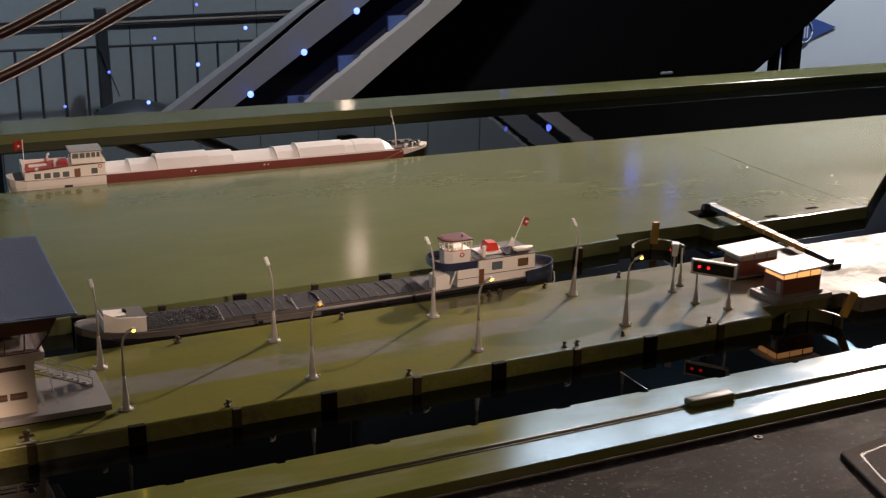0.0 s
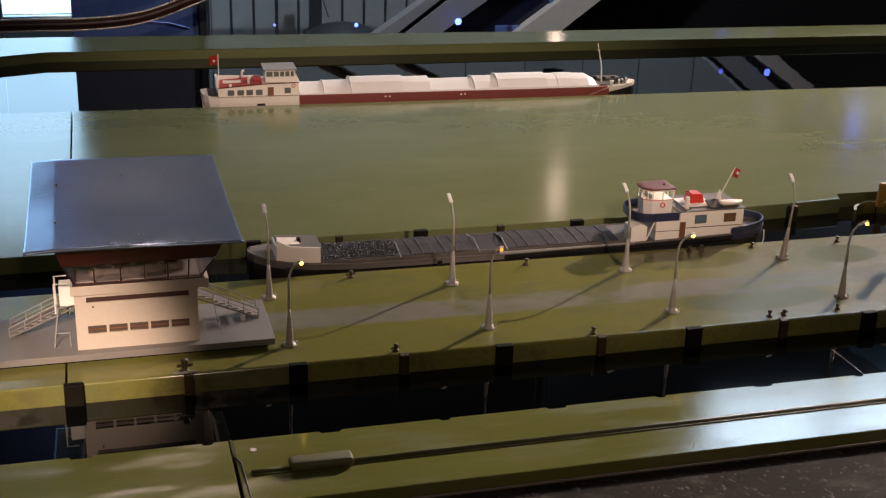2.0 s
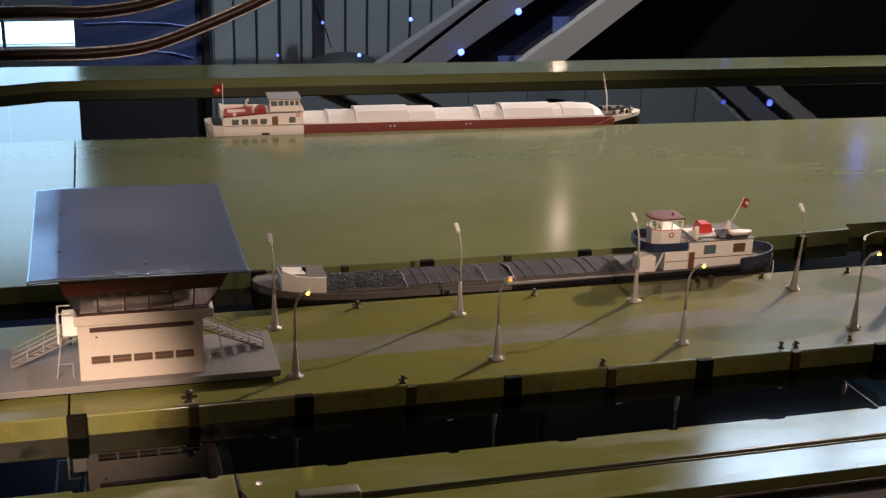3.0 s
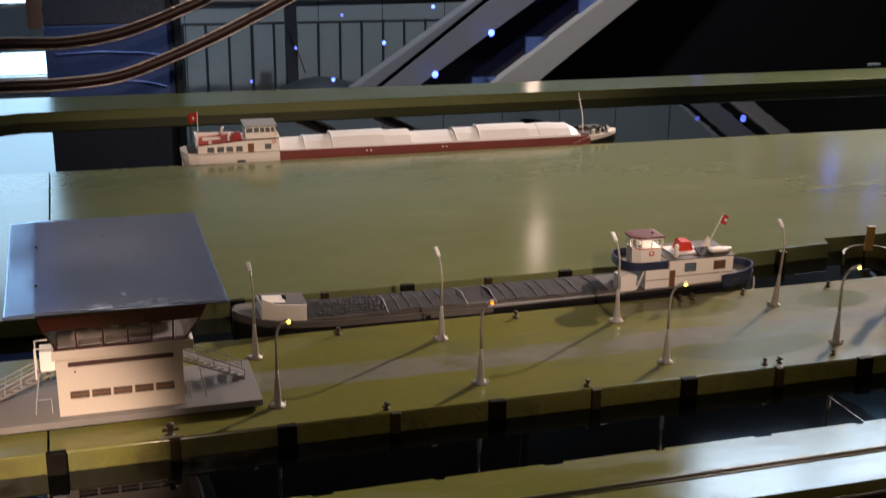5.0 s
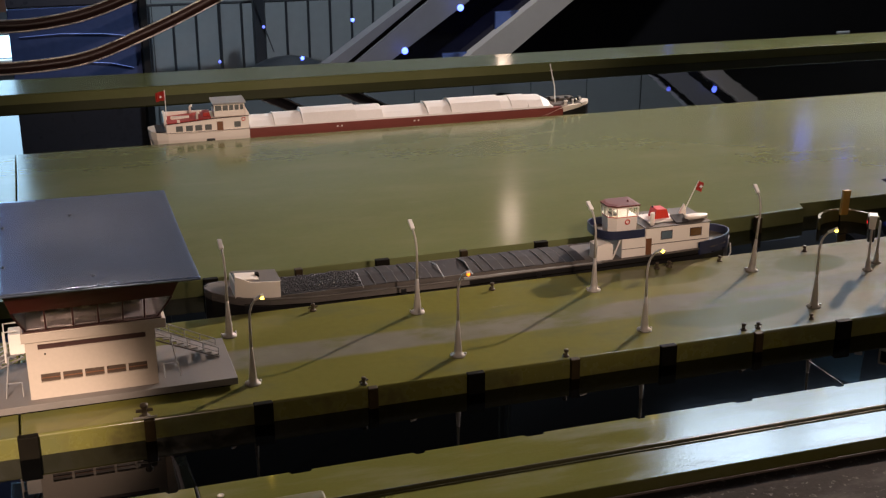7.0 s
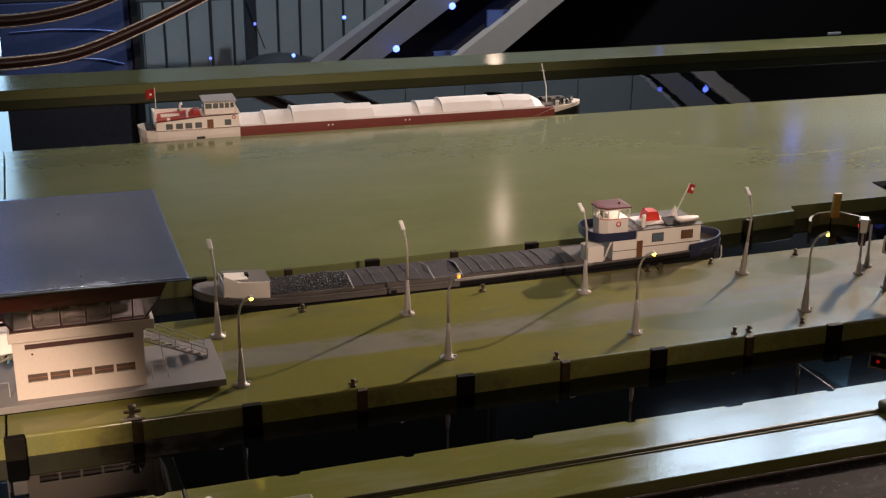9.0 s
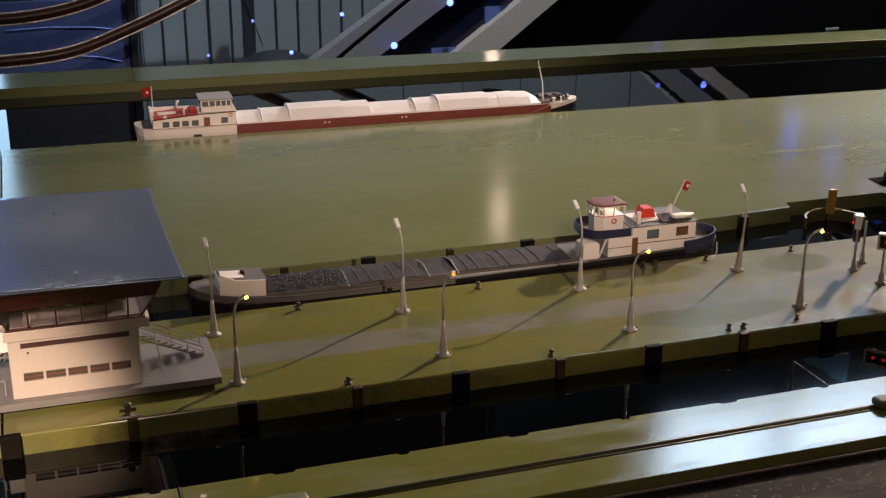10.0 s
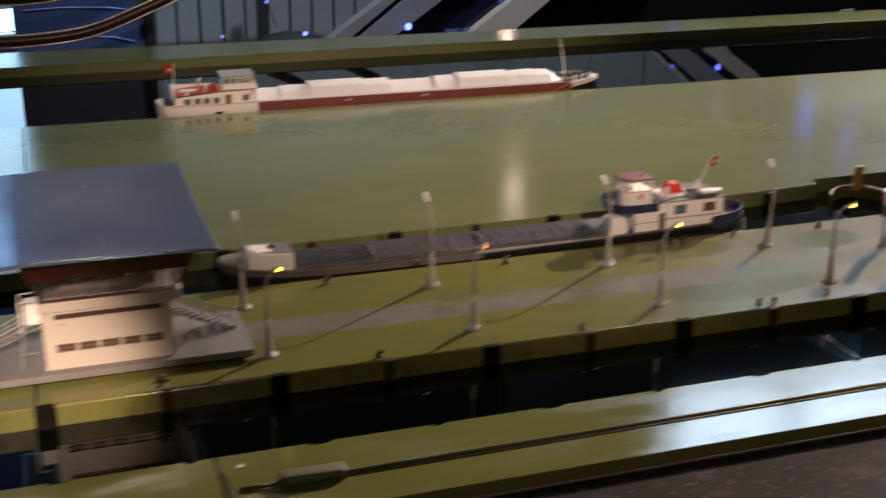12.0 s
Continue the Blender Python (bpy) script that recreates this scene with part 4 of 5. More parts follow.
def boom():
    ob = thing("boom_barrier", "yellow and black boom barrier lowered across the rear chamber", "barrier")
    a, b = Vector((1.000, 0.300, 0.016)), Vector((0.990, -0.052, 0.010))
    # Pit has no depth; a black sheet stands for its darkness.
    part("pit", prism(bmesh.new(), [(0.962, 0.292), (1.018, 0.286), (1.022, 0.340), (0.966, 0.338)], 0.0003, 0.0010), "void", ob, "flat black plate standing for the dark pit under the pivot")
    part("pivot", tube(bmesh.new(), [(0.986, 0.312, 0.010), (1.014, 0.312, 0.010)], 0.0105, 14), "black", ob, "", True)
    cuts = [0, 0.16] + [0.16 + 0.082 * k for k in range(1, 9)] + [1.0]
    for k, (u, v) in enumerate(zip(cuts, cuts[1:])):
        p, q = a.lerp(b, u), a.lerp(b, v - (0.012 if 0 < k < len(cuts) - 2 else 0))
        w = 0.0082 - 0.0024 * u
        quad_bm = bmesh.new()
        ring = lambda c: [(c.x - w, c.y, c.z - 0.0045), (c.x + w, c.y, c.z - 0.0045), (c.x + w, c.y, c.z + 0.0045), (c.x - w, c.y, c.z + 0.0045)]
        part("boom_section", loft(quad_bm, [ring(p), ring(q)]), "yellow" if 0 < k < len(cuts) - 2 else "black", ob, "yellow boom section" if 0 < k < len(cuts) - 2 else "black boom end")
    c0, c1 = a.lerp(b, 0.14), a.lerp(b, 0.86)
    part("boom_core", tube(bmesh.new(), [c0, c1], 0.0028, 8), "black", ob)
    boxed("rest", "black", ob, 0.978, 1.004, -0.062, -0.040, 0.0, 0.0075, 0.001)
    return ob


boom()


# ---- barges ----
def hull_rings(stations, zb):
    """Rings of a hull from (x, half beam, deck height): flat bottom, slightly rounded bilge."""
    return [[(x, -h * 0.86, zb), (x, -h, zb + 0.012), (x, -h, z), (x, h, z), (x, h, zb + 0.012), (x, h * 0.86, zb)] for x, h, z in stations]


def swiss_flag(ob, foot, top, sway=0.0):
    pole = part("flagpole", tube(bmesh.new(), [foot, top], 0.0008, 6), "white", ob, "thin white flagpole")
    x, y, z = top
    d = -1 if sway < 0 else 1
    bm = bmesh.new()
    cols = 6
    wide, drape = (0.0095, 0.004) if d > 0 else (0.0185, 0.0)
    rows = [[bm.verts.new((x + d * (wide * i / cols - drape * j), y - 0.0022 * math.sin(i * 1.6), z - 0.0005 - (0.0135 if d > 0 else 0.019) * j - 0.004 * i / cols)) for i in range(cols + 1)] for j in range(2)]
    for i in range(cols):
        bm.faces.new((rows[1][i], rows[1][i + 1], rows[0][i + 1], rows[0][i]))
    r = bmesh.ops.extrude_face_region(bm, geom=bm.faces[:])
    bmesh.ops.translate(bm, verts=[v for v in r["geom"] if isinstance(v, bmesh.types.BMVert)], vec=(0, 0.0004, 0))
    flag = part("flag", bm, "deck_red", pole, "red flag with a white cross")
    cx, cz = x + d * (0.0030 if d > 0 else 0.0085), z - (0.0085 if d > 0 else 0.0125)
    bm = box(bmesh.new(), cx - 0.0028, cx + 0.0028, y - 0.0032, y - 0.0026, cz - 0.0009, cz + 0.0009)
    box(bm, cx - 0.0009, cx + 0.0009, y - 0.0033, y - 0.0025, cz - 0.0028, cz + 0.0028)
    part("cross", bm, "white", flag)


def eased(pts, rounds=2):
    """An open line of points with its corners cut, for rounded bulwarks."""
    for _ in range(rounds):
        fresh = [pts[0]]
        for (a, b), (c, d) in zip(pts, pts[1:]):
            fresh += [(a * 0.75 + c * 0.25, b * 0.75 + d * 0.25), (a * 0.25 + c * 0.75, b * 0.25 + d * 0.75)]
        pts = fresh + [pts[-1]]
    return pts


def ring_mark(ob, x, y, z, r=0.0034):
    pts = [(x + r * math.cos(a), y, z + r * math.sin(a)) for a in (2 * math.pi * k / 14 for k in range(15))]
    part("lifebuoy", tube(bmesh.new(), pts, 0.0008, 6), "red", ob, "red and white lifebuoy", True)


def coal_barge():
    """Near barge; local y = 0 on its centre line, bow at low x."""
    ob = thing("coal_barge", "old black cargo barge with coal, dark hatches and cream stern house", "barge")
    zb = -0.05
    st = [(-0.262, 0.004, 0.0230), (-0.255, 0.016, 0.0215), (-0.240, 0.027, 0.0190), (-0.215, 0.036, 0.0150), (-0.18, 0.041, 0.0110), (-0.12, 0.042, 0.0080), (0.10, 0.042, 0.0065), (0.27, 0.042, 0.0085), (0.40, 0.042, 0.0105), (0.455, 0.0415, 0.0120), (0.485, 0.038, 0.0125), (0.508, 0.030, 0.0130), (0.523, 0.017, 0.0130), (0.530, 0.006, 0.0130)]
    hull = part("hull", loft(bmesh.new(), hull_rings(st, zb)), "black", ob)
    deck = bmesh.new()
    loft(deck, [[(x, -h + 0.0006, z), (x, -h + 0.0006, z + 0.0012), (x, h - 0.0006, z + 0.0012), (x, h - 0.0006, z)] for x, h, z in [(x, max(h - 0.001, 0.003), z) for x, h, z in st]])
    part("deck", deck, "deck_grey", ob, "worn brownish deck")
    for s in (-1, 1):
        part("gunwale", tube(bmesh.new(), [(x, s * h, z + 0.001) for x, h, z in st], 0.0016, 6), "deck_grey", hull, "worn gunwale", True)
        side = [(x, s * (h + 0.0003), z) for x, h, z in st[:7]]
        band = bmesh.new()
        loft(band, [[(x, y - 0.0006, z - 0.010 + 0.003 * k / 6), (x, y + 0.0006, z - 0.010 + 0.003 * k / 6), (x, y + 0.0006, z), (x, y - 0.0006, z)] for k, (x, y, z) in enumerate(side)])
        part("bow_planking", band, "weathered", hull, "weathered grey-brown bow planking")
        part("rubbing_strake", tube(bmesh.new(), [(x, s * (h + 0.0004), z - 0.007) for x, h, z in st[3:]], 0.0009, 6), "pile", hull)
    for x in (0.004, 0.205):
        for s in (-1, 1):
            part("fender", box(bmesh.new(), x - 0.004, x + 0.004, s * 0.0425 - 0.0012, s * 0.0425 + 0.0012, -0.018, 0.006, 0.0006), "black", hull)
    # bow cabin with a sunken top
    bm = bmesh.new()
    side_prism(bm, [(-0.226, 0.0165), (-0.165, 0.0105), (-0.165, 0.0320), (-0.226, 0.0360)], -0.0335, 0.016)
    side_prism(bm, [(-0.226, 0.0360), (-0.165, 0.0320), (-0.165, 0.0338), (-0.205, 0.0375), (-0.226, 0.0480)], -0.034, -0.032)
    cab = part("bow_cabin", bm, "cream", ob, "cream wedge-shaped bow cabin")
    side_prism(bm := bmesh.new(), [(-0.224, 0.0361), (-0.164, 0.0321), (-0.163, 0.0335), (-0.223, 0.0375)], -0.0318, 0.018)
    part("cabin_top", bm, "deck_grey", cab, "grey-brown cabin top")
    side_prism(bm := bmesh.new(), [(-0.221, 0.0374), (-0.192, 0.0355), (-0.192, 0.0367), (-0.221, 0.0386)], -0.022, 0.006)
    part("skylight", bm, "cream", cab, "cream sunken skylight")
    part("hatch_knob", box(bmesh.new(), -0.194, -0.189, -0.010, -0.001, 0.035, 0.0395, 0.0005), "pile", cab)
    # hold coaming
    for s in (-1, 1):
        boxed("coaming", "deck_grey", ob, -0.165, 0.285, s * 0.0335 - 0.001, s * 0.0335 + 0.001, 0.006, 0.0135)
    boxed("side_board", "grey", ob, 0.092, 0.302, -0.0432, -0.0418, 0.0085, 0.0118, 0, "pale worn side board")
    # coal
    bm = bmesh.new()
    rnd = random.Random(4)
    for _ in range(1500):
        x, y = rnd.uniform(-0.163, -0.052), rnd.uniform(-0.031, 0.031)
        r = rnd.uniform(0.0007, 0.0020)
        z = 0.0145 + 0.0035 * (1 - (y / 0.033) ** 2) + 0.002 * noise.noise((x * 60, y * 60, 0))
        bmesh.ops.create_icosphere(bm, subdivisions=1, radius=r, matrix=Matrix.Translation((x, y, z)) @ Euler((rnd.random() * 6, rnd.random() * 6, 0)).to_matrix().to_4x4() @ Matrix.Diagonal((1, 0.8, 0.6, 1)))
    box(bm, -0.164, -0.051, -0.032, 0.032, 0.006, 0.0145)
    tagged(part("coal_load", bm, "coal", ob, "heap of black coal"), kind="stuff")
    # hatch boards
    for x0, x1 in ((-0.050, 0.064), (0.108, 0.280)):
        n = round((x1 - x0) / 0.0155)
        for k in range(n):
            a = x0 + (x1 - x0) * k / n
            b = x0 + (x1 - x0) * (k + 1) / n
            j = 0.0004 * ((k * 7) % 3)
            bm = bmesh.new()
            loft(bm, [[(x, -0.034, 0.0120), (x, -0.034, 0.0140 + j), (x, 0, 0.0163 + j), (x, 0.034, 0.0140 + j), (x, 0.034, 0.0120)] for x in (a + 0.0004, b - 0.0004)])
            part("hatch_board", bm, "hatch_dark", ob)
            if k:
                part("batten", tube(bmesh.new(), [(a, -0.0345, 0.0142 + j), (a, 0, 0.0170 + j), (a, 0.0345, 0.0142 + j)], 0.0004, 5), "weathered", ob)
    boxed("hold_gap", "hatch_dark", ob, 0.064, 0.108, -0.033, 0.033, 0.0065, 0.0128, 0, "dark sunken hatch")
    for x in (-0.051, 0.065, 0.107):
        part("hatch_bar", tube(bmesh.new(), [(x, -0.036, 0.0125), (x, 0, 0.0195), (x, 0.036, 0.0125)], 0.0010, 6), "grey", ob, "pale hatch bar")
    # stern house
    y0, y1 = -0.037, 0.037
    boxed("fore_house", "cream", ob, 0.336, 0.3738, y0, y1, 0.0105, 0.0398, 0.0006, "cream lower house")
    side_prism(bm := bmesh.new(), [(0.297, 0.0105), (0.322, 0.0105), (0.322, 0.0330), (0.312, 0.0370), (0.297, 0.0330)], y0, y0 + 0.026)
    part("stair_house", bm, "cream", ob, "cream slanted stair housing")
    part("stair_stringer", tube(bmesh.new(), [(0.324, y0 + 0.004, 0.011), (0.335, y0 + 0.004, 0.038)], 0.0014, 6), "cream", ob)
    house = boxed("house", "cream", ob, 0.374, 0.478, y0, y1, 0.0105, 0.0515, 0.0006, "cream stern house")
    boxed("house_top", "deck_grey", ob, 0.372, 0.4805, y0 - 0.0012, y1 + 0.0012, 0.0515, 0.0530, 0.0004, "grey roof deck")
    boxed("stripe", "line", house, 0.384, 0.4782, y0 - 0.0004, y0 - 0.0001, 0.0262, 0.0272)
    boxed("stripe", "line", house, 0.336, 0.3737, y0 - 0.0004, y0 - 0.0001, 0.0235, 0.0243)
    boxed("door", "wood", house, 0.3745, 0.3835, y0 - 0.0008, y0 - 0.0001, 0.0118, 0.0365, 0, "brown wooden door")
    for a, b, mat in ((0.3990, 0.4160, "pane_blue"), (0.4465, 0.4640, "pane_amber")):
        w = boxed("window", mat, house, a, b, y0 - 0.0008, y0 - 0.0001, 0.0335, 0.0450, 0, "cabin window")
        for x in (a - 0.0008, b):
            boxed("window_frame", "line", w, x, x + 0.0008, y0 - 0.0011, y0 - 0.0001, 0.0327, 0.0458)
        for z in (0.0327, 0.0450):
            boxed("window_frame", "line", w, a, b, y0 - 0.0011, y0 - 0.0001, z, z + 0.0008)
    # navy bulwark round the wheelhouse
    pts = [(0.3715, y0 - 0.001), (0.326, y0 - 0.001), (0.314, y0 + 0.004), (0.306, y0 + 0.015), (0.303, 0.0), (0.306, y1 - 0.015), (0.314, y1 - 0.004), (0.326, y1 + 0.001), (0.3715, y1 + 0.001)]
    pts = eased(pts)
    inn = [(x + 0.0018 * (i not in (0, len(pts) - 1)), y * 0.95) for i, (x, y) in enumerate(pts)]
    part("bulwark", prism(bmesh.new(), (pts + inn[::-1])[::-1], 0.0398, 0.0522), "blue", ob, "navy rounded bulwark")
    prism(bm := bmesh.new(), inn[::-1], 0.0396, 0.0412)
    part("bridge_deck", bm, "deck_grey", ob)
    # wheelhouse, faceted front
    wh = [(0.366, -0.020), (0.335, -0.020), (0.325, -0.011), (0.325, 0.008), (0.335, 0.015), (0.366, 0.015)][::-1]
    scaled = lambda k: [(0.346 + (x - 0.346) * k, -0.002 + (y + 0.002) * k) for x, y in wh]
    wheel = part("wheelhouse", loft(bmesh.new(), [[(x, y, 0.0412) for x, y in scaled(1.0)], [(x, y, 0.0680) for x, y in scaled(1.06)]]), "cream", ob, "cream faceted wheelhouse")
    part("wheelhouse_top_band", loft(bmesh.new(), [[(x, y, 0.0810) for x, y in scaled(1.10)], [(x, y, 0.0835) for x, y in scaled(1.11)]]), "cream", wheel)
    part("red_line", loft(bmesh.new(), [[(x, y, 0.0668) for x, y in scaled(1.066)], [(x, y, 0.0678) for x, y in scaled(1.068)]]), "red", wheel)
    boxed("wheel_desk", "room", wheel, 0.332, 0.340, -0.012, 0.008, 0.0680, 0.0715, 0.0008, "grey steering desk")
    lo, hi = scaled(1.055), scaled(1.095)
    for i in range(len(wh)):
        j = (i + 1) % len(wh)
        for u in (0, 0.5):
            p = Vector((*lo[i], 0.0680)).lerp(Vector((*lo[j], 0.0680)), u)
            q = Vector((*hi[i], 0.0810)).lerp(Vector((*hi[j], 0.0810)), u)
            part("mullion", tube(bmesh.new(), [p, q], 0.0011, 6), "cream", wheel)
        sheet = [Vector((*lo[i], 0.0680)), Vector((*lo[j], 0.0680)), Vector((*hi[j], 0.0810)), Vector((*hi[i], 0.0810))]
        mid = sum(sheet, Vector()) / 4
        pane = part("pane", quad(bmesh.new(), *sheet, 0.0003, Vector((0.346, -0.002, mid.z)) - mid), "clear", wheel, "clear wheelhouse pane")
        pane.visible_shadow = False
    roofpts = scaled(1.20)
    part("wheelhouse_roof", loft(bmesh.new(), [[(x, y, 0.0835) for x, y in roofpts], [(x, y, 0.0855) for x, y in roofpts], [(x, y, 0.0866) for x, y in scaled(0.95)]]), "maroon_roof", ob, "maroon wheelhouse roof")
    part("roof_knob", ball(bmesh.new(), 0.357, -0.008, 0.0878, 0.0020, fine=1), "maroon_roof", ob)
    ring_mark(wheel, 0.351, -0.0222, 0.0600)
    # roof gear
    tray = boxed("tray", "white", ob, 0.386, 0.434, -0.022, 0.018, 0.0535, 0.0555, 0.0005, "pale tray")
    side_prism(bm := bmesh.new(), [(0.400, 0.0555), (0.425, 0.0555), (0.420, 0.0690), (0.404, 0.0700)], -0.010, 0.010)
    part("crate", bm, "red", tray, "orange-red covered crate")
    part("crate_knob", ball(bmesh.new(), 0.404, 0.004, 0.0705, 0.0017, fine=1), "black", tray)
    part("funnel", box(bmesh.new(), 0.3835, 0.3905, -0.032, -0.027, 0.0530, 0.0735, 0.0022), "cream", ob, "cream ventilation funnel", True)
    # Dark slab in place of a diagonal shadow on the house roof.
    part("roof_shadow_slab", quad(bmesh.new(), (0.424, -0.034, 0.0535), (0.446, -0.034, 0.0535), (0.446, -0.012, 0.0590), (0.424, -0.012, 0.0590), 0.0015, (0, 0, 1)), "hatch_dark", ob)
    side_prism(bm := bmesh.new(), [(0.442, 0.0530), (0.457, 0.0530), (0.4530, 0.0720)], -0.004, 0.000)
    part("flag_bracket", bm, "cream", ob, "cream triangular bracket")
    boat = bmesh.new()
    loft(boat, [[(0.443 + 0.037 * u, -0.024 + s * w, 0.0545 + z) for s, w, z in ((-1, w * 0.5, 0), (-1, w, 0.0055), (-1, w * 0.8, 0.0062), (1, w * 0.8, 0.0062), (1, w, 0.0055), (1, w * 0.5, 0))] for u, w in ((0, 0.0035), (0.15, 0.0075), (0.55, 0.0090), (0.85, 0.0060), (1, 0.0015))])
    part("dinghy", boat, "cream", ob, "small cream dinghy", True)
    swiss_flag(ob, (0.449, -0.003, 0.0530), (0.4745, -0.003, 0.1060), 1)
    # stern bulwark
    ring = [(0.4610, -0.0430), (0.4880, -0.0388), (0.5100, -0.0305), (0.5250, -0.017), (0.5315, 0.0), (0.5250, 0.017), (0.5100, 0.0305), (0.4880, 0.0388), (0.4610, 0.0430)]
    ring = eased(ring)
    inn = [(x - 0.0018, y * 0.95) for x, y in ring]
    part("stern_bulwark", prism(bmesh.new(), ring + inn[::-1], lambda x, y: 0.004, lambda x, y: 0.0235 + (x - 0.46) * 0.05), "blue", ob, "navy stern bulwark")
    anchor = part("anchor", tube(bmesh.new(), [(0.529, -0.014, 0.006), (0.528, -0.018, -0.008), (0.523, -0.020, -0.016)], 0.0011, 6), "white", ob, "white anchor")
    part("fluke", tube(bmesh.new(), [(0.516, -0.021, -0.014), (0.523, -0.020, -0.018), (0.529, -0.019, -0.014)], 0.0012, 6), "white", anchor)
    ob.matrix_basis = pose(0, 0.122, -0.002)
    return ob


coal_barge()


def white_barge():
    """Far barge; local y = 0 on its near side line, stern at low x."""
    ob = thing("cargo_barge", "cargo barge with red hull, white hatch covers and cream stern house", "barge")
    h = 0.045
    st = [(-0.247, 0.008, 0.0190), (-0.243, 0.022, 0.0170), (-0.232, 0.036, 0.0150), (-0.210, 0.044, 0.0130), (-0.16, 0.045, 0.0120), (-0.046, 0.045, 0.0130)]
    rings = []
    for k, (x, w, z) in enumerate(st):
        tuck = (0.010, 0.008, 0.005, 0.002, 0, 0)[k]
        rings.append([(x + tuck, h - w * 0.70, -0.05), (x + tuck * 0.7, h - w * 0.95, -0.012), (x + tuck * 0.2, h - w * 0.995, 0.0), (x, h - w, z), (x, h + w, z), (x + tuck * 0.2, h + w * 0.995, 0.0), (x + tuck * 0.7, h + w * 0.95, -0.012), (x + tuck, h + w * 0.70, -0.05)])
    part("stern_hull", loft(bmesh.new(), rings), "cream", ob, "cream rounded stern hull")
    st2 = [(-0.0455, 0.045, 0.0135), (0.10, 0.045, 0.0135), (0.45, 0.045, 0.0125), (0.59, 0.045, 0.0115), (0.64, 0.040, 0.0115)]
    part("hull", loft(bmesh.new(), [[(x, y + h, z) for x, y, z in r] for r in hull_rings(st2, -0.05)]), "hull_red", ob, "oxide red hull")
    st3 = [(0.590, 0.0455, -0.004), (0.600, 0.0455, -0.002), (0.640, 0.0410, 0.0118), (0.680, 0.030, 0.0135), (0.703, 0.017, 0.0155), (0.713, 0.004, 0.0165)]
    bow = bmesh.new()
    loft(bow, [[(x, h - w * 0.9, -0.006 + max(0, x - 0.6) * 0.13), (x, h - w, z), (x, h + w, z), (x, h + w * 0.9, -0.006 + max(0, x - 0.6) * 0.13)] for x, w, z in st3])
    part("bow", bow, "cream", ob, "cream flared bow")
    # Lower bow is black to carry the shadow under the cream flare.
    part("shaded_keel_bow", loft(bmesh.new(), [[(x, h - w * 0.85, -0.05), (x, h - w * 0.85, -0.006 + max(0, x - 0.6) * 0.10), (x, h + w * 0.85, -0.006 + max(0, x - 0.6) * 0.10), (x, h + w * 0.85, -0.05)] for x, w, z in st3[1:]]), "black", ob)
    # stern house
    y0, y1 = 0.006, 0.084
    outline = [(-0.212, 0.012), (-0.046, 0.012), (-0.046, 0.0385), (-0.120, 0.0370), (-0.212, 0.0300)]
    house = part("house", side_prism(bmesh.new(), outline, y0, y1), "cream", ob, "cream stern house")
    part("rail_wall", side_prism(bmesh.new(), [(-0.2125, 0.0300), (-0.119, 0.0370), (-0.119, 0.0400), (-0.2125, 0.0415)], y1 - 0.003, y1), "cream", house)
    part("rail_wall", side_prism(bmesh.new(), [(-0.2140, 0.0120), (-0.2100, 0.0120), (-0.2100, 0.0440), (-0.2150, 0.0440)], y0 + 0.02, y1), "cream", house)
    part("roof_deck", side_prism(bmesh.new(), [(-0.209, 0.0303), (-0.121, 0.0370), (-0.121, 0.0392), (-0.209, 0.0325)], y0 + 0.006, y1 - 0.004), "deck_red", ob, "red roof deck")
    part("roof_rail", tube(bmesh.new(), [(-0.212, y0 + 0.001, 0.0312), (-0.120, y0 + 0.001, 0.0382), (-0.046, y0 + 0.001, 0.0396)], 0.0010, 6), "line", house)
    boxed("bench", "cream", ob, -0.2, -0.163, 0.038, 0.050, 0.034, 0.0385, 0.0006, "cream bench")
    boxed("bench", "deck_red", ob, -0.136, -0.122, 0.030, 0.055, 0.038, 0.0465, 0.001, "red locker")
    for x, z, y in ((-0.159, 0.0425, 0.060), (-0.149, 0.038, 0.016), (-0.187, 0.0325, 0.012)):
        part("vent", tube(bmesh.new(), [(x, y, z - 0.002), (x, y, z + 0.010), (x + 0.001, y, z + 0.0125), (x + 0.005, y, z + 0.013)], [0.0026, 0.0024, 0.0026, 0.0030], 10) if z > 0.035 else box(bmesh.new(), x - 0.003, x + 0.003, y - 0.002, y + 0.002, z, z + 0.006, 0.0006), "cream", ob, "cream vent", True)
    for a in (-0.1925, -0.1725, -0.1540, -0.1345):
        w = boxed("window", "pane", house, a - 0.0008, a + 0.0128, y0 - 0.0008, y0 - 0.0001, 0.0158, 0.0270, 0, "grey cabin window")
    boxed("window", "pane", house, -0.0760, -0.0628, y0 - 0.0008, y0 - 0.0001, 0.0178, 0.0295, 0, "grey cabin window")
    boxed("door", "wood", house, -0.1110, -0.0985, y0 - 0.0009, y0 - 0.0001, 0.0130, 0.0315, 0, "brown door")
    # Faint shadow between house and hull, painted as a dark line.
    boxed("stripe", "line", house, -0.2118, -0.0462, y0 - 0.0004, y0 - 0.0001, 0.0130, 0.0138)
    ring_mark(house, -0.0570, y0 - 0.001, 0.0335)
    part("fender", box(bmesh.new(), -0.134, -0.117, -0.003, 0.001, -0.006, -0.001, 0.001), "black", ob, "black fender")
    wheel = boxed("wheelhouse", "cream", ob, -0.1140, -0.0520, 0.018, 0.072, 0.0385, 0.0500, 0.0008, "cream wheelhouse")
    boxed("wheelhouse_room", "pane", wheel, -0.1125, -0.0545, 0.0215, 0.070, 0.0500, 0.0610)
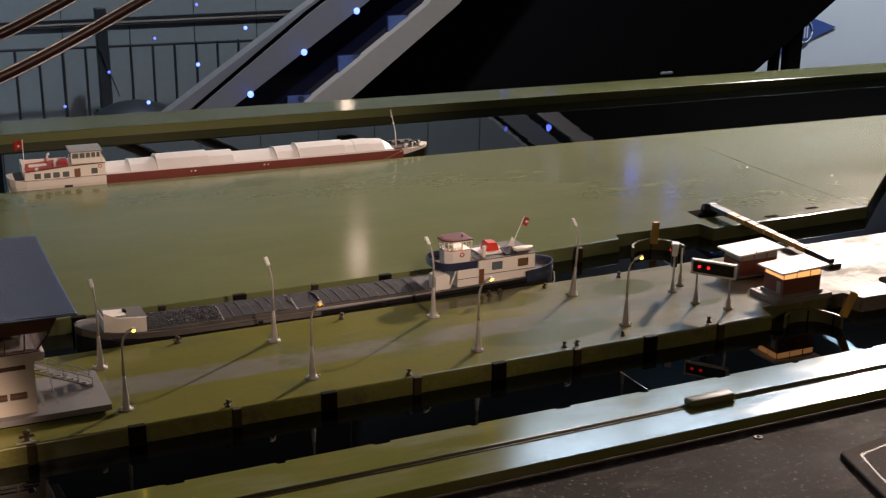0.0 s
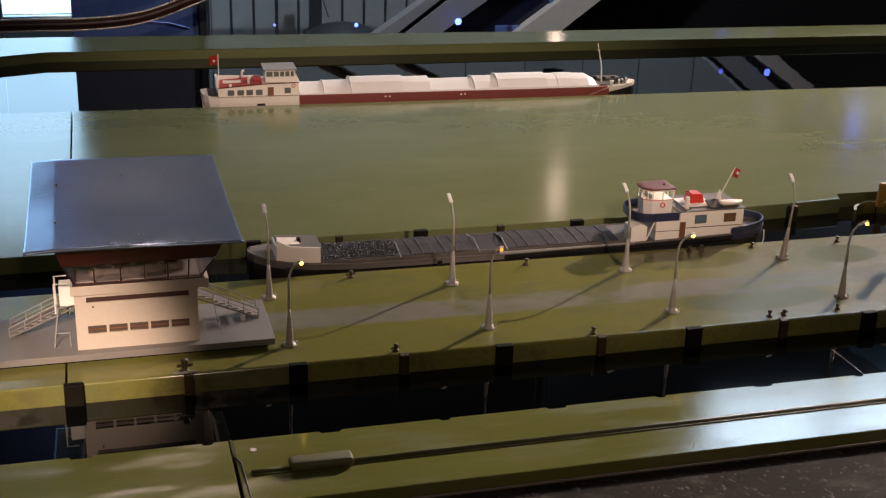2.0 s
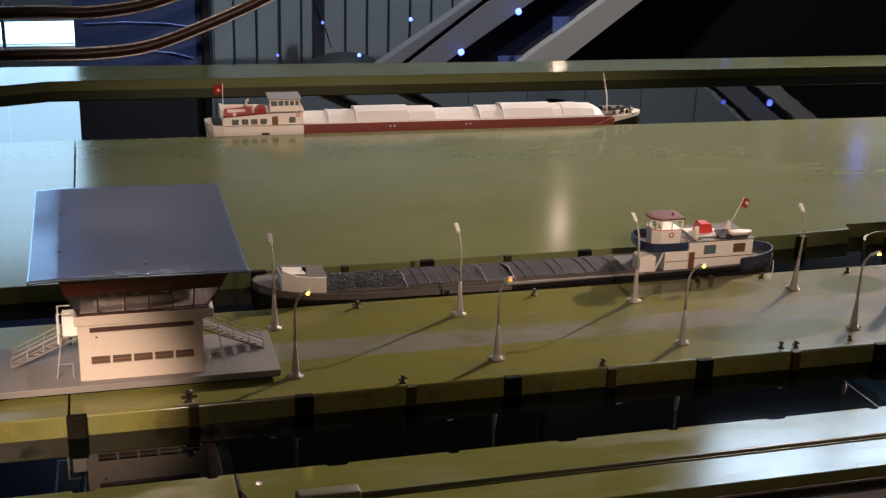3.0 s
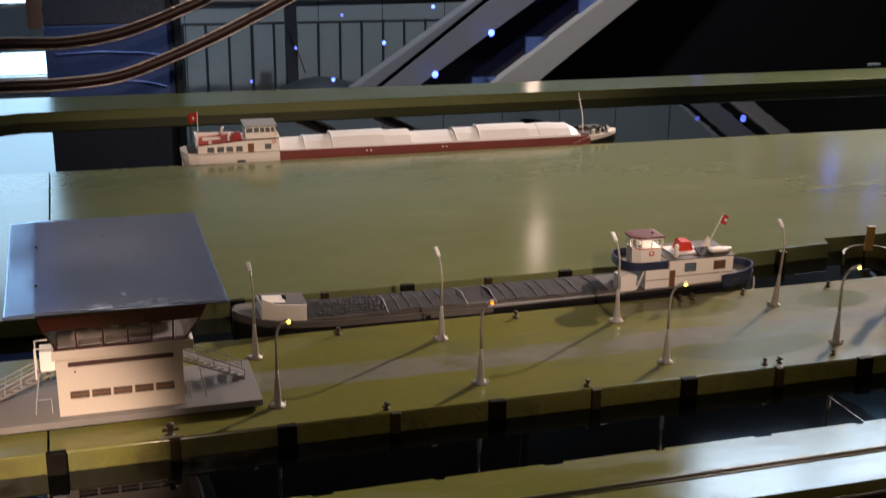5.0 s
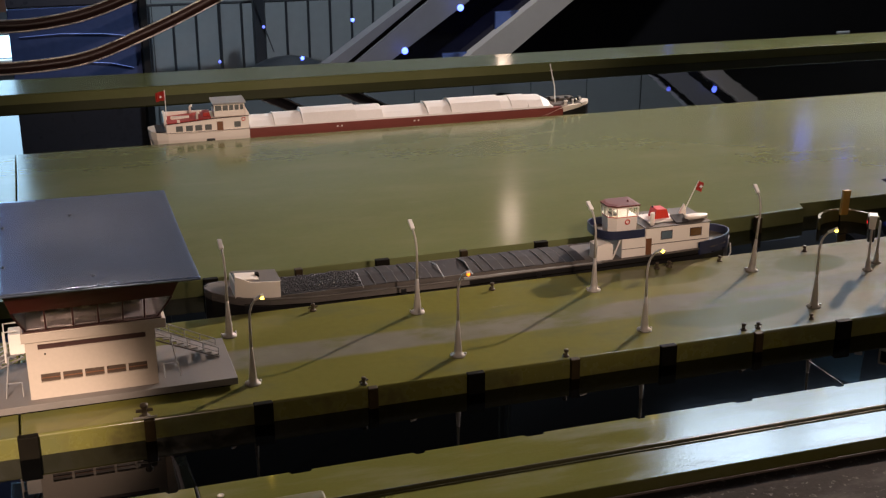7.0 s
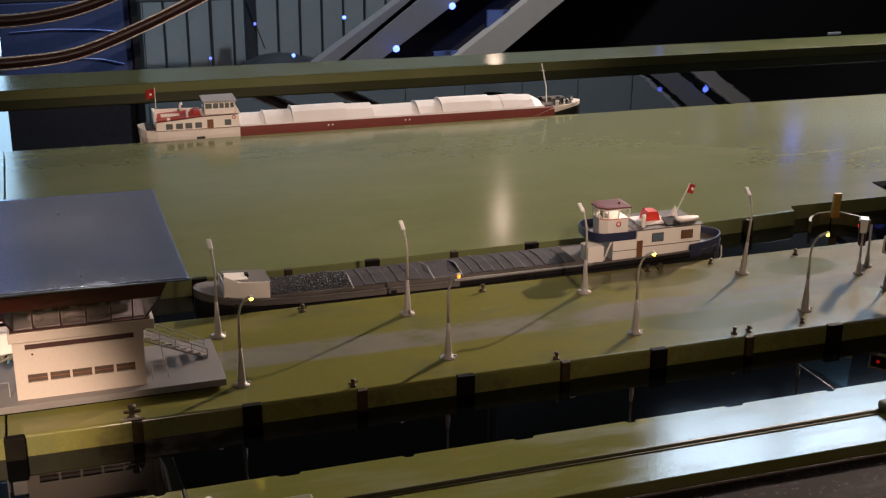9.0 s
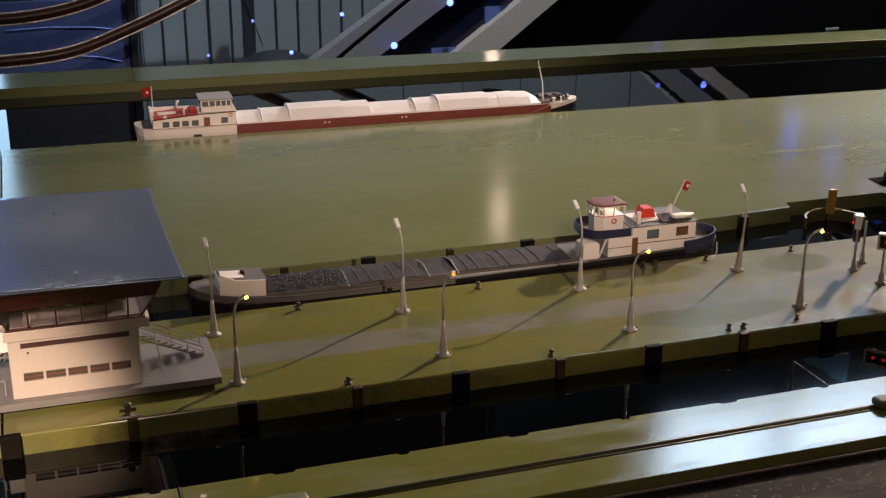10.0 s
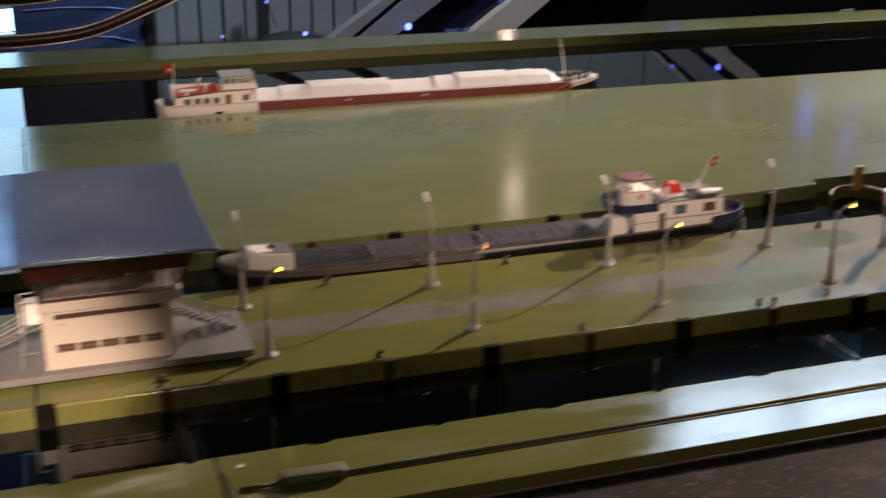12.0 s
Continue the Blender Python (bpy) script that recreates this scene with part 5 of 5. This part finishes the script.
    boxed("wheelhouse_band", "cream", wheel, -0.1140, -0.0520, 0.018, 0.072, 0.0610, 0.0645)
    for x in (-0.1130, -0.0975, -0.0845, -0.0735, -0.0625, -0.0530):
        part("mullion", box(bmesh.new(), x - 0.0012, x + 0.0012, 0.0182, 0.0200, 0.0500, 0.0610), "cream", wheel)
    for y in (0.030, 0.045, 0.060):
        part("mullion", box(bmesh.new(), -0.0535, -0.0520, y - 0.001, y + 0.001, 0.0500, 0.0610), "cream", wheel)
    boxed("wheelhouse_roof", "grey", ob, -0.1175, -0.0490, 0.012, 0.078, 0.0645, 0.0672, 0.0008, "grey wheelhouse roof")
    side_prism(bm := bmesh.new(), [(-0.0520, 0.0385), (-0.0440, 0.0385), (-0.0440, 0.0430), (-0.0520, 0.0580)], 0.014, 0.074)
    part("wheelhouse_front", bm, "cream", wheel)
    swiss_flag(ob, (-0.2080, 0.045, 0.030), (-0.2080, 0.045, 0.094), -1)
    boxed("stern_deck", "hatch_dark", ob, -0.232, -0.213, 0.012, 0.078, 0.0145, 0.0165, 0, "dark stern deck")
    # hatch covers
    spans = [(-0.045, 0.006, 0.0310), (0.006, 0.064, 0.0335), (0.064, 0.179, 0.0400), (0.179, 0.236, 0.0370), (0.236, 0.333, 0.0310), (0.333, 0.385, 0.0345), (0.385, 0.498, 0.0385), (0.498, 0.522, 0.0355), (0.522, 0.560, 0.0365), (0.560, 0.616, 0.0350)]
    for k, (a, b, z) in enumerate(spans):
        last = k == len(spans) - 1
        arch = lambda x, zz: [(x, 0.003, 0.0125), (x, 0.003, 0.0165), (x, 0.020, zz - 0.006), (x, 0.034, zz - 0.001), (x, 0.045, zz), (x, 0.056, zz - 0.001), (x, 0.070, zz - 0.006), (x, 0.087, 0.0165), (x, 0.087, 0.0125)]
        rings = [arch(a + 0.0002, z), arch(b - 0.0002, z)] if not last else [arch(a + 0.0002, z), arch(b - 0.022, z - 0.001), arch(b - 0.0002, z - 0.013)]
        cover = part("hatch_cover", loft(bmesh.new(), rings), "hatch_white", ob)
        if k and z - spans[k - 1][2] > 0.002:
            part("lip", tube(bmesh.new(), arch(a + 0.0012, z + 0.0004)[1:-1], 0.0013, 6), "hatch_white", cover, "raised cover lip", True)
    for x in (0.135, 0.300):
        for d in (0, 0.009):
            boxed("draught_mark", "white", ob, x + d, x + d + 0.0035, -0.0006, -0.0001, 0.0045, 0.0075)
    # bow gear
    boxed("bow_deck", "deck_grey", ob, 0.600, 0.690, 0.020, 0.070, 0.0105, 0.0145, 0.001, "worn bow deck")
    boxed("bow_house", "deck_grey", ob, 0.630, 0.684, 0.050, 0.078, 0.0145, 0.0205, 0.001, "low grey bow locker")
    for x, y in ((0.640, 0.05), (0.662, 0.052), (0.672, 0.04), (0.690, 0.045), (0.622, 0.06)):
        boxed("deck_gear", "black", ob, x, x + 0.009, y, y + 0.008, 0.0145, 0.0235, 0.0015, "black deck gear")
    for x, y in ((0.607, 0.025), (0.655, 0.022), (0.676, 0.03)):
        part("winch", tube(bmesh.new(), [(x, y, 0.018), (x, y + 0.014, 0.018)], 0.0045, 12), "black", ob, "black winch drum", True)
    for x, y in ((0.668, 0.020), (0.690, 0.034), (0.646, 0.012), (0.650, 0.012)):
        part("bitt", lathe(bmesh.new(), x, y, [(0.0020, 0.012), (0.0018, 0.020), (0.0028, 0.0215), (0.0026, 0.024)], 10), "white", ob, "white bitt", True)
    mast = part("mast", tube(bmesh.new(), [(0.634, 0.04, 0.014), (0.6320, 0.04, 0.050), (0.620, 0.04, 0.102)], [0.0014, 0.0012, 0.0008], 8), "white", ob, "thin bent white mast")
    for z, x, w in ((0.086, 0.6235, 0.0045), (0.069, 0.6275, 0.003)):
        part("yard", tube(bmesh.new(), [(x - w, 0.04, z), (x + w, 0.04, z)], 0.0007, 6), "white", mast)
        part("mast_lamp", ball(bmesh.new(), x, 0.039, z, 0.0014, fine=1), "white", mast)
    ob.matrix_basis = pose(0, 1.031, 0, 0, 0, -1.9)
    return ob


white_barge()


# ---- hall behind the table ----
def band(left, right, y0, y1):
    """A leaning band with a bend: each edge is given by its x at heights -0.47, -0.06, 0.61 and 0.77."""
    heights = (-0.47, -0.06, 0.61, 0.77)
    lines = []
    for e in (left, right):
        down, up = (e[1] - e[0]) / 0.41, (e[3] - e[2]) / 0.16
        lines.append([(e[0] - 0.38 * down, -0.85), *zip(e, heights), (e[3] + 1.0 * up, 1.77)])
    return side_prism(bmesh.new(), lines[1][::1] + lines[0][::-1], y0, y1)


def stairway():
    ob = thing("stairway", "enclosed stairway with lilac-grey and warm-grey cladding and blue step lights", "stairway")
    out_l, gap_l, gap_r = (0.850, 1.462, 2.515, 2.713), (0.939, 1.488, 2.523, 2.721), (0.980, 1.531, 2.562, 2.763)
    side_r, tan_l, tan_r = (1.160, 1.769, 2.712, 2.921), (1.546, 2.131, 2.790, 3.017), (1.763, 2.308, 2.911, 3.128)
    part("outer_cladding", band(out_l, gap_l, 4.20, 4.29), "lilac", ob, "pale outer cladding")
    part("shadow_gap", band(gap_l, gap_r, 4.22, 4.285), "ship_black", ob, "black shadow gap")
    part("side_cladding", band(gap_r, side_r, 4.20, 4.29), "lilac", ob, "lilac-grey side cladding")
    part("glazing", band(side_r, tan_l, 4.27, 4.30), "darkglass", ob, "black reflective glazing")
    part("handrail_cladding", band(tan_l, tan_r, 4.20, 4.29), "tan", ob, "warm grey cladding")
    for k in range(5):
        x, z = 1.405 + 0.270 * k, -0.50 + 0.185 * k
        part("tread", side_prism(bmesh.new(), [(x, z - 0.085), (x + 0.135, z - 0.085), (x + 0.135, z + 0.02), (x, z + 0.02)], 4.255, 4.269), "navy", ob, "dim stair riser")
    part("step_light", ball(bmesh.new(), 2.591, 4.19, 0.675, 0.013, 0.007, 0.013), "blue_dim", ob, "dim blue step light", True)
    # From k = 8 the lights are unseen and oversized, to strengthen their reflections.
    for k in range(-1, 12):
        part("step_light", ball(bmesh.new(), 1.185 + 0.2734 * k, 4.142, -0.434 + 0.1855 * k, 0.0165 if k < 8 else 0.045, 0.008, 0.0165 if k < 8 else 0.045), "blue_led", ob, "round blue step light", True)
    return ob


stairway()


def railing():
    ob = thing("railing", "dark vertical-bar railing in front of a grey-green wall", "railing")
    part("top_rail", tube(bmesh.new(), [(0.06, 4.6, -0.232), (2.2, 4.6, -0.258)], 0.007, 8), "fence", ob)
    for k in range(20):
        x = 0.0713 + 0.1085 * k
        part("bar", tube(bmesh.new(), [(x, 4.6, FLOOR), (x, 4.6, -0.235)], 0.0065, 6), "fence", ob)
    part("post", box(bmesh.new(), 0.545, 0.597, 4.48, 4.53, FLOOR, -0.040, 0.004), "fence", ob, "black square post")
    part("stay", tube(bmesh.new(), [(0.55, 4.47, -0.22), (0.63, 4.47, -0.46)], 0.003, 6), "fence", ob)
    return ob


railing()
back = structure("wall_panels", box(bmesh.new(), -0.56, 3.2, 4.80, 4.86, FLOOR, 1.30), "panel", "grey-green panelled hall wall", "wall")
for k in range(9):
    boxed("panel_joint", "fence", back, 0.10 + 0.33 * k, 0.104 + 0.33 * k, 4.796, 4.799, FLOOR, 1.29)
beam = thing("wall_beam", "dark horizontal beam with a bright strip along the wall", "beam")
boxed("beam", "fence", beam, -0.05, 2.6, 4.785, 4.7955, -0.166, -0.160, 0.001)
boxed("strip", "plate", beam, -0.05, 2.6, 4.787, 4.7955, -0.152, -0.143, 0, "pale metal strip")
boxed("beam", "fence", beam, -0.05, 2.6, 4.785, 4.7955, -0.138, -0.124, 0.001)
tagged(part("seat_pouf", ball(bmesh.new(), 0.68, 4.40, -0.60, 0.22, 0.15, 0.13, 3), "fence", None, "", True), "dark rounded seat beside the railing", "seat")
# Step lights mirrored in glass panes, built as glowing balls in two rows.
for row, mat, r in (([(0.732, -0.468), (0.978, -0.303), (1.218, -0.140)], "blue_led", 0.0095), ([(0.347, -0.460), (0.558, -0.313), (0.778, -0.168), (0.985, -0.02)], "blue_dim", 0.0070)):
    for x, z in row:
        tagged(part("blue_reflection", ball(bmesh.new(), x, 4.30, z, r, 0.006, r), mat, None, "", True), "small glowing ball standing for a reflected step light", "light", "blue lights")


def escalator_side():
    ob = thing("escalator_balustrade", "navy escalator side with two curved brown handrails", "escalator")
    part("side_panel", box(bmesh.new(), -0.535, -0.068, 3.40, 3.46, FLOOR, -0.052, 0.004), "navy", ob, "glossy navy side panel")
    part("side_panel", box(bmesh.new(), -0.535, -0.068, 3.402, 3.46, -0.050, 1.6, 0.004), "slate", ob, "dark slate upper side panel")
    part("end_post", box(bmesh.new(), -0.066, -0.036, 3.38, 3.47, FLOOR, 1.6, 0.004), "fence", ob, "black end post")
    for pts in ([(-1.4, -0.030), (-0.9, -0.022), (-0.637, -0.017), (-0.464, -0.020), (-0.283, 0.006), (-0.096, 0.071), (0.076, 0.148), (0.42, 0.32), (1.0, 0.62)], [(-1.4, -0.165), (-0.9, -0.158), (-0.651, -0.155), (-0.476, -0.155), (-0.294, -0.136), (-0.105, -0.070), (0.087, 0.013), (0.342, 0.140), (0.9, 0.43), (1.3, 0.64)]):
        fine = []
        for (a, b), (c, d), (e, f), (g, hh) in zip([pts[0]] + pts, pts, pts[1:], pts[2:] + [pts[-1]]):
            for s in range(6):
                u = s / 6
                q = lambda p0, p1, p2, p3: 0.5 * (2 * p1 + (p2 - p0) * u + (2 * p0 - 5 * p1 + 4 * p2 - p3) * u * u + (3 * p1 - p0 - 3 * p2 + p3) * u ** 3)
                fine.append((q(a, c, e, g), q(b, d, f, hh)))
        hr = part("handrail", tube(bmesh.new(), [(x, 2.80, z) for x, z in fine], 0.0195, 12), "handrail", ob, "brown curved handrail", True)
        for dz in (0.0185, -0.0185):
            part("trim", tube(bmesh.new(), [(x, 2.792, z + dz) for x, z in fine], 0.0036, 8), "brass", hr, "thin bright trim", True)
    # Soft reflections on the panel, made as thin glowing tubes.
    for pts in ([(-0.50, 3.395, -0.155), (-0.35, 3.395, -0.150), (-0.20, 3.395, -0.158), (-0.10, 3.395, -0.172)], [(-0.45, 3.395, -0.262), (-0.30, 3.395, -0.258), (-0.18, 3.395, -0.270), (-0.10, 3.395, -0.292)]):
        part("reflection_line", tube(bmesh.new(), [(x, y + 0.0035, z) for x, y, z in pts], 0.0016, 6), "streak", ob, "thin glowing tube standing for a blue reflection", True)
    return ob


escalator_side()


def glazed_front():
    ob = thing("window_front", "tall bright daylight glazing with white frames", "window")
    for k in range(8):
        x = -0.62 - 0.30 * k
        part("pane", box(bmesh.new(), x - 0.20, x + 0.085, 4.02, 4.03, -0.335, -0.245), "window_glow", ob)
        part("pane", box(bmesh.new(), x - 0.20, x + 0.085, 4.02, 4.03, -0.05, 0.30), "window_glow", ob)
        part("pane", box(bmesh.new(), x - 0.2145, x + 0.085, 4.02, 4.03, 0.33, 1.32), "window_glow", ob)
        part("mullion", box(bmesh.new(), x + 0.0855, x + 0.0995, 3.99, 4.05, FLOOR, 0.328, 0.003), "grey", ob)
        part("spandrel", box(bmesh.new(), x - 0.2145, x + 0.085, 4.00, 4.03, 1.323, 1.80 if k else 3.0), "navy", ob, "navy panel above the glazing")
        # This glowing row is unseen, added to brighten the house roof's left strip.
        if k:
            part("pane", box(bmesh.new(), x - 0.2145, x + 0.085, 4.02, 4.03, 1.803, 2.07), "window_glow", ob)
            part("spandrel", box(bmesh.new(), x - 0.2145, x + 0.085, 4.00, 4.03, 2.073, 3.0), "navy", ob, "navy panel above the glazing")
    for z in (-0.36, -0.235, -0.055, 0.31):
        part("transom", box(bmesh.new(), -3.0, -0.52, 3.995, 4.045, z, z + 0.018, 0.003), "white", ob)
    boxed("poster", "poster", ob, -0.605, -0.525, 3.96, 3.965, -0.14, 0.12, 0, "brown poster")
    return ob


glazed_front()


def ship_exhibit():
    ob = thing("ship_hull", "huge black ship hull on black supports", "ship")
    side_prism(bm := bmesh.new(), [(1.35, -0.85), (4.36, -0.85), (4.42, -0.576), (5.652, 0.294), (6.3, 0.92), (3.20, 0.92), (2.86, 0.61), (2.27, -0.06), (1.72, -0.47)], 4.45, 4.85)
    part("hull", bm, "ship_black", ob)
    for a, b, zt in ((4.586, 4.610, -0.43), (4.690, 4.775, -0.27)):
        boxed("support", "ship_black", ob, a, b, 4.46, 4.54, FLOOR, zt)
    boxed("nameplate", "grey", ob, 3.737, 3.817, 4.440, 4.449, -0.548, -0.534, 0.002, "small grey plate")
    return ob


ship_exhibit()


def pennant():
    ob = thing("pennant", "blue pointed pennant with a pale ring", "pennant")
    cloth = part("cloth", side_prism(bmesh.new(), [(5.63, -0.448), (5.63, -0.738), (5.815, -0.658), (6.161, -0.544), (5.937, -0.469)], 5.708, 5.714), "pennant", ob)
    pts = [(5.868 + 0.066 * math.cos(a), 5.705, -0.566 + 0.078 * math.sin(a)) for a in (2 * math.pi * k / 20 for k in range(21))]
    part("ring_mark", tube(bmesh.new(), pts, 0.005, 6), "pale_wall", cloth, "pale ring", True)
    for k in range(3):
        boxed("bar_mark", "pale_wall", cloth, 5.834 + 0.024 * k, 5.846 + 0.024 * k, 5.703, 5.707, -0.613, -0.526)
    part("pole", tube(bmesh.new(), [(5.62, 5.700, FLOOR), (5.62, 5.700, 0.1)], 0.012, 8), "ship_black", ob)
    return ob


pennant()
strip_lamp = thing("strip_light", "long slanted pale blue strip light high in the hall", "light")
part("tube", tube(bmesh.new(), [(5.62, 5.0, 2.53), (6.00, 5.0, 2.80), (6.5, 5.0, 3.16)], 0.035, 8), "strip_glow", strip_lamp, "", True)
part("bracket", tube(bmesh.new(), [(6.06, 5.04, 2.84), (6.06, 5.04, CEIL)], 0.012, 8), "black", strip_lamp)
# Glowing panes out of view, placed where the quay's bright reflection points.
high = thing("high_window", "row of bright panes high in the hall, unseen", "window")
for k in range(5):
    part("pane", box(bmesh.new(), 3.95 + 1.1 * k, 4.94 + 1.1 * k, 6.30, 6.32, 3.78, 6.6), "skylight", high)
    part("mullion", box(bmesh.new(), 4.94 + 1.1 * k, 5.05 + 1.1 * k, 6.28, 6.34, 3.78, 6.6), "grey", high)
# Unseen cans and rods, added so that each lamp has a housing.
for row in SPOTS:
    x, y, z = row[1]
    fx = thing("unseen_spotlight", "unseen black spotlight can on a thin rod, added", "spotlight", "hall spotlights")
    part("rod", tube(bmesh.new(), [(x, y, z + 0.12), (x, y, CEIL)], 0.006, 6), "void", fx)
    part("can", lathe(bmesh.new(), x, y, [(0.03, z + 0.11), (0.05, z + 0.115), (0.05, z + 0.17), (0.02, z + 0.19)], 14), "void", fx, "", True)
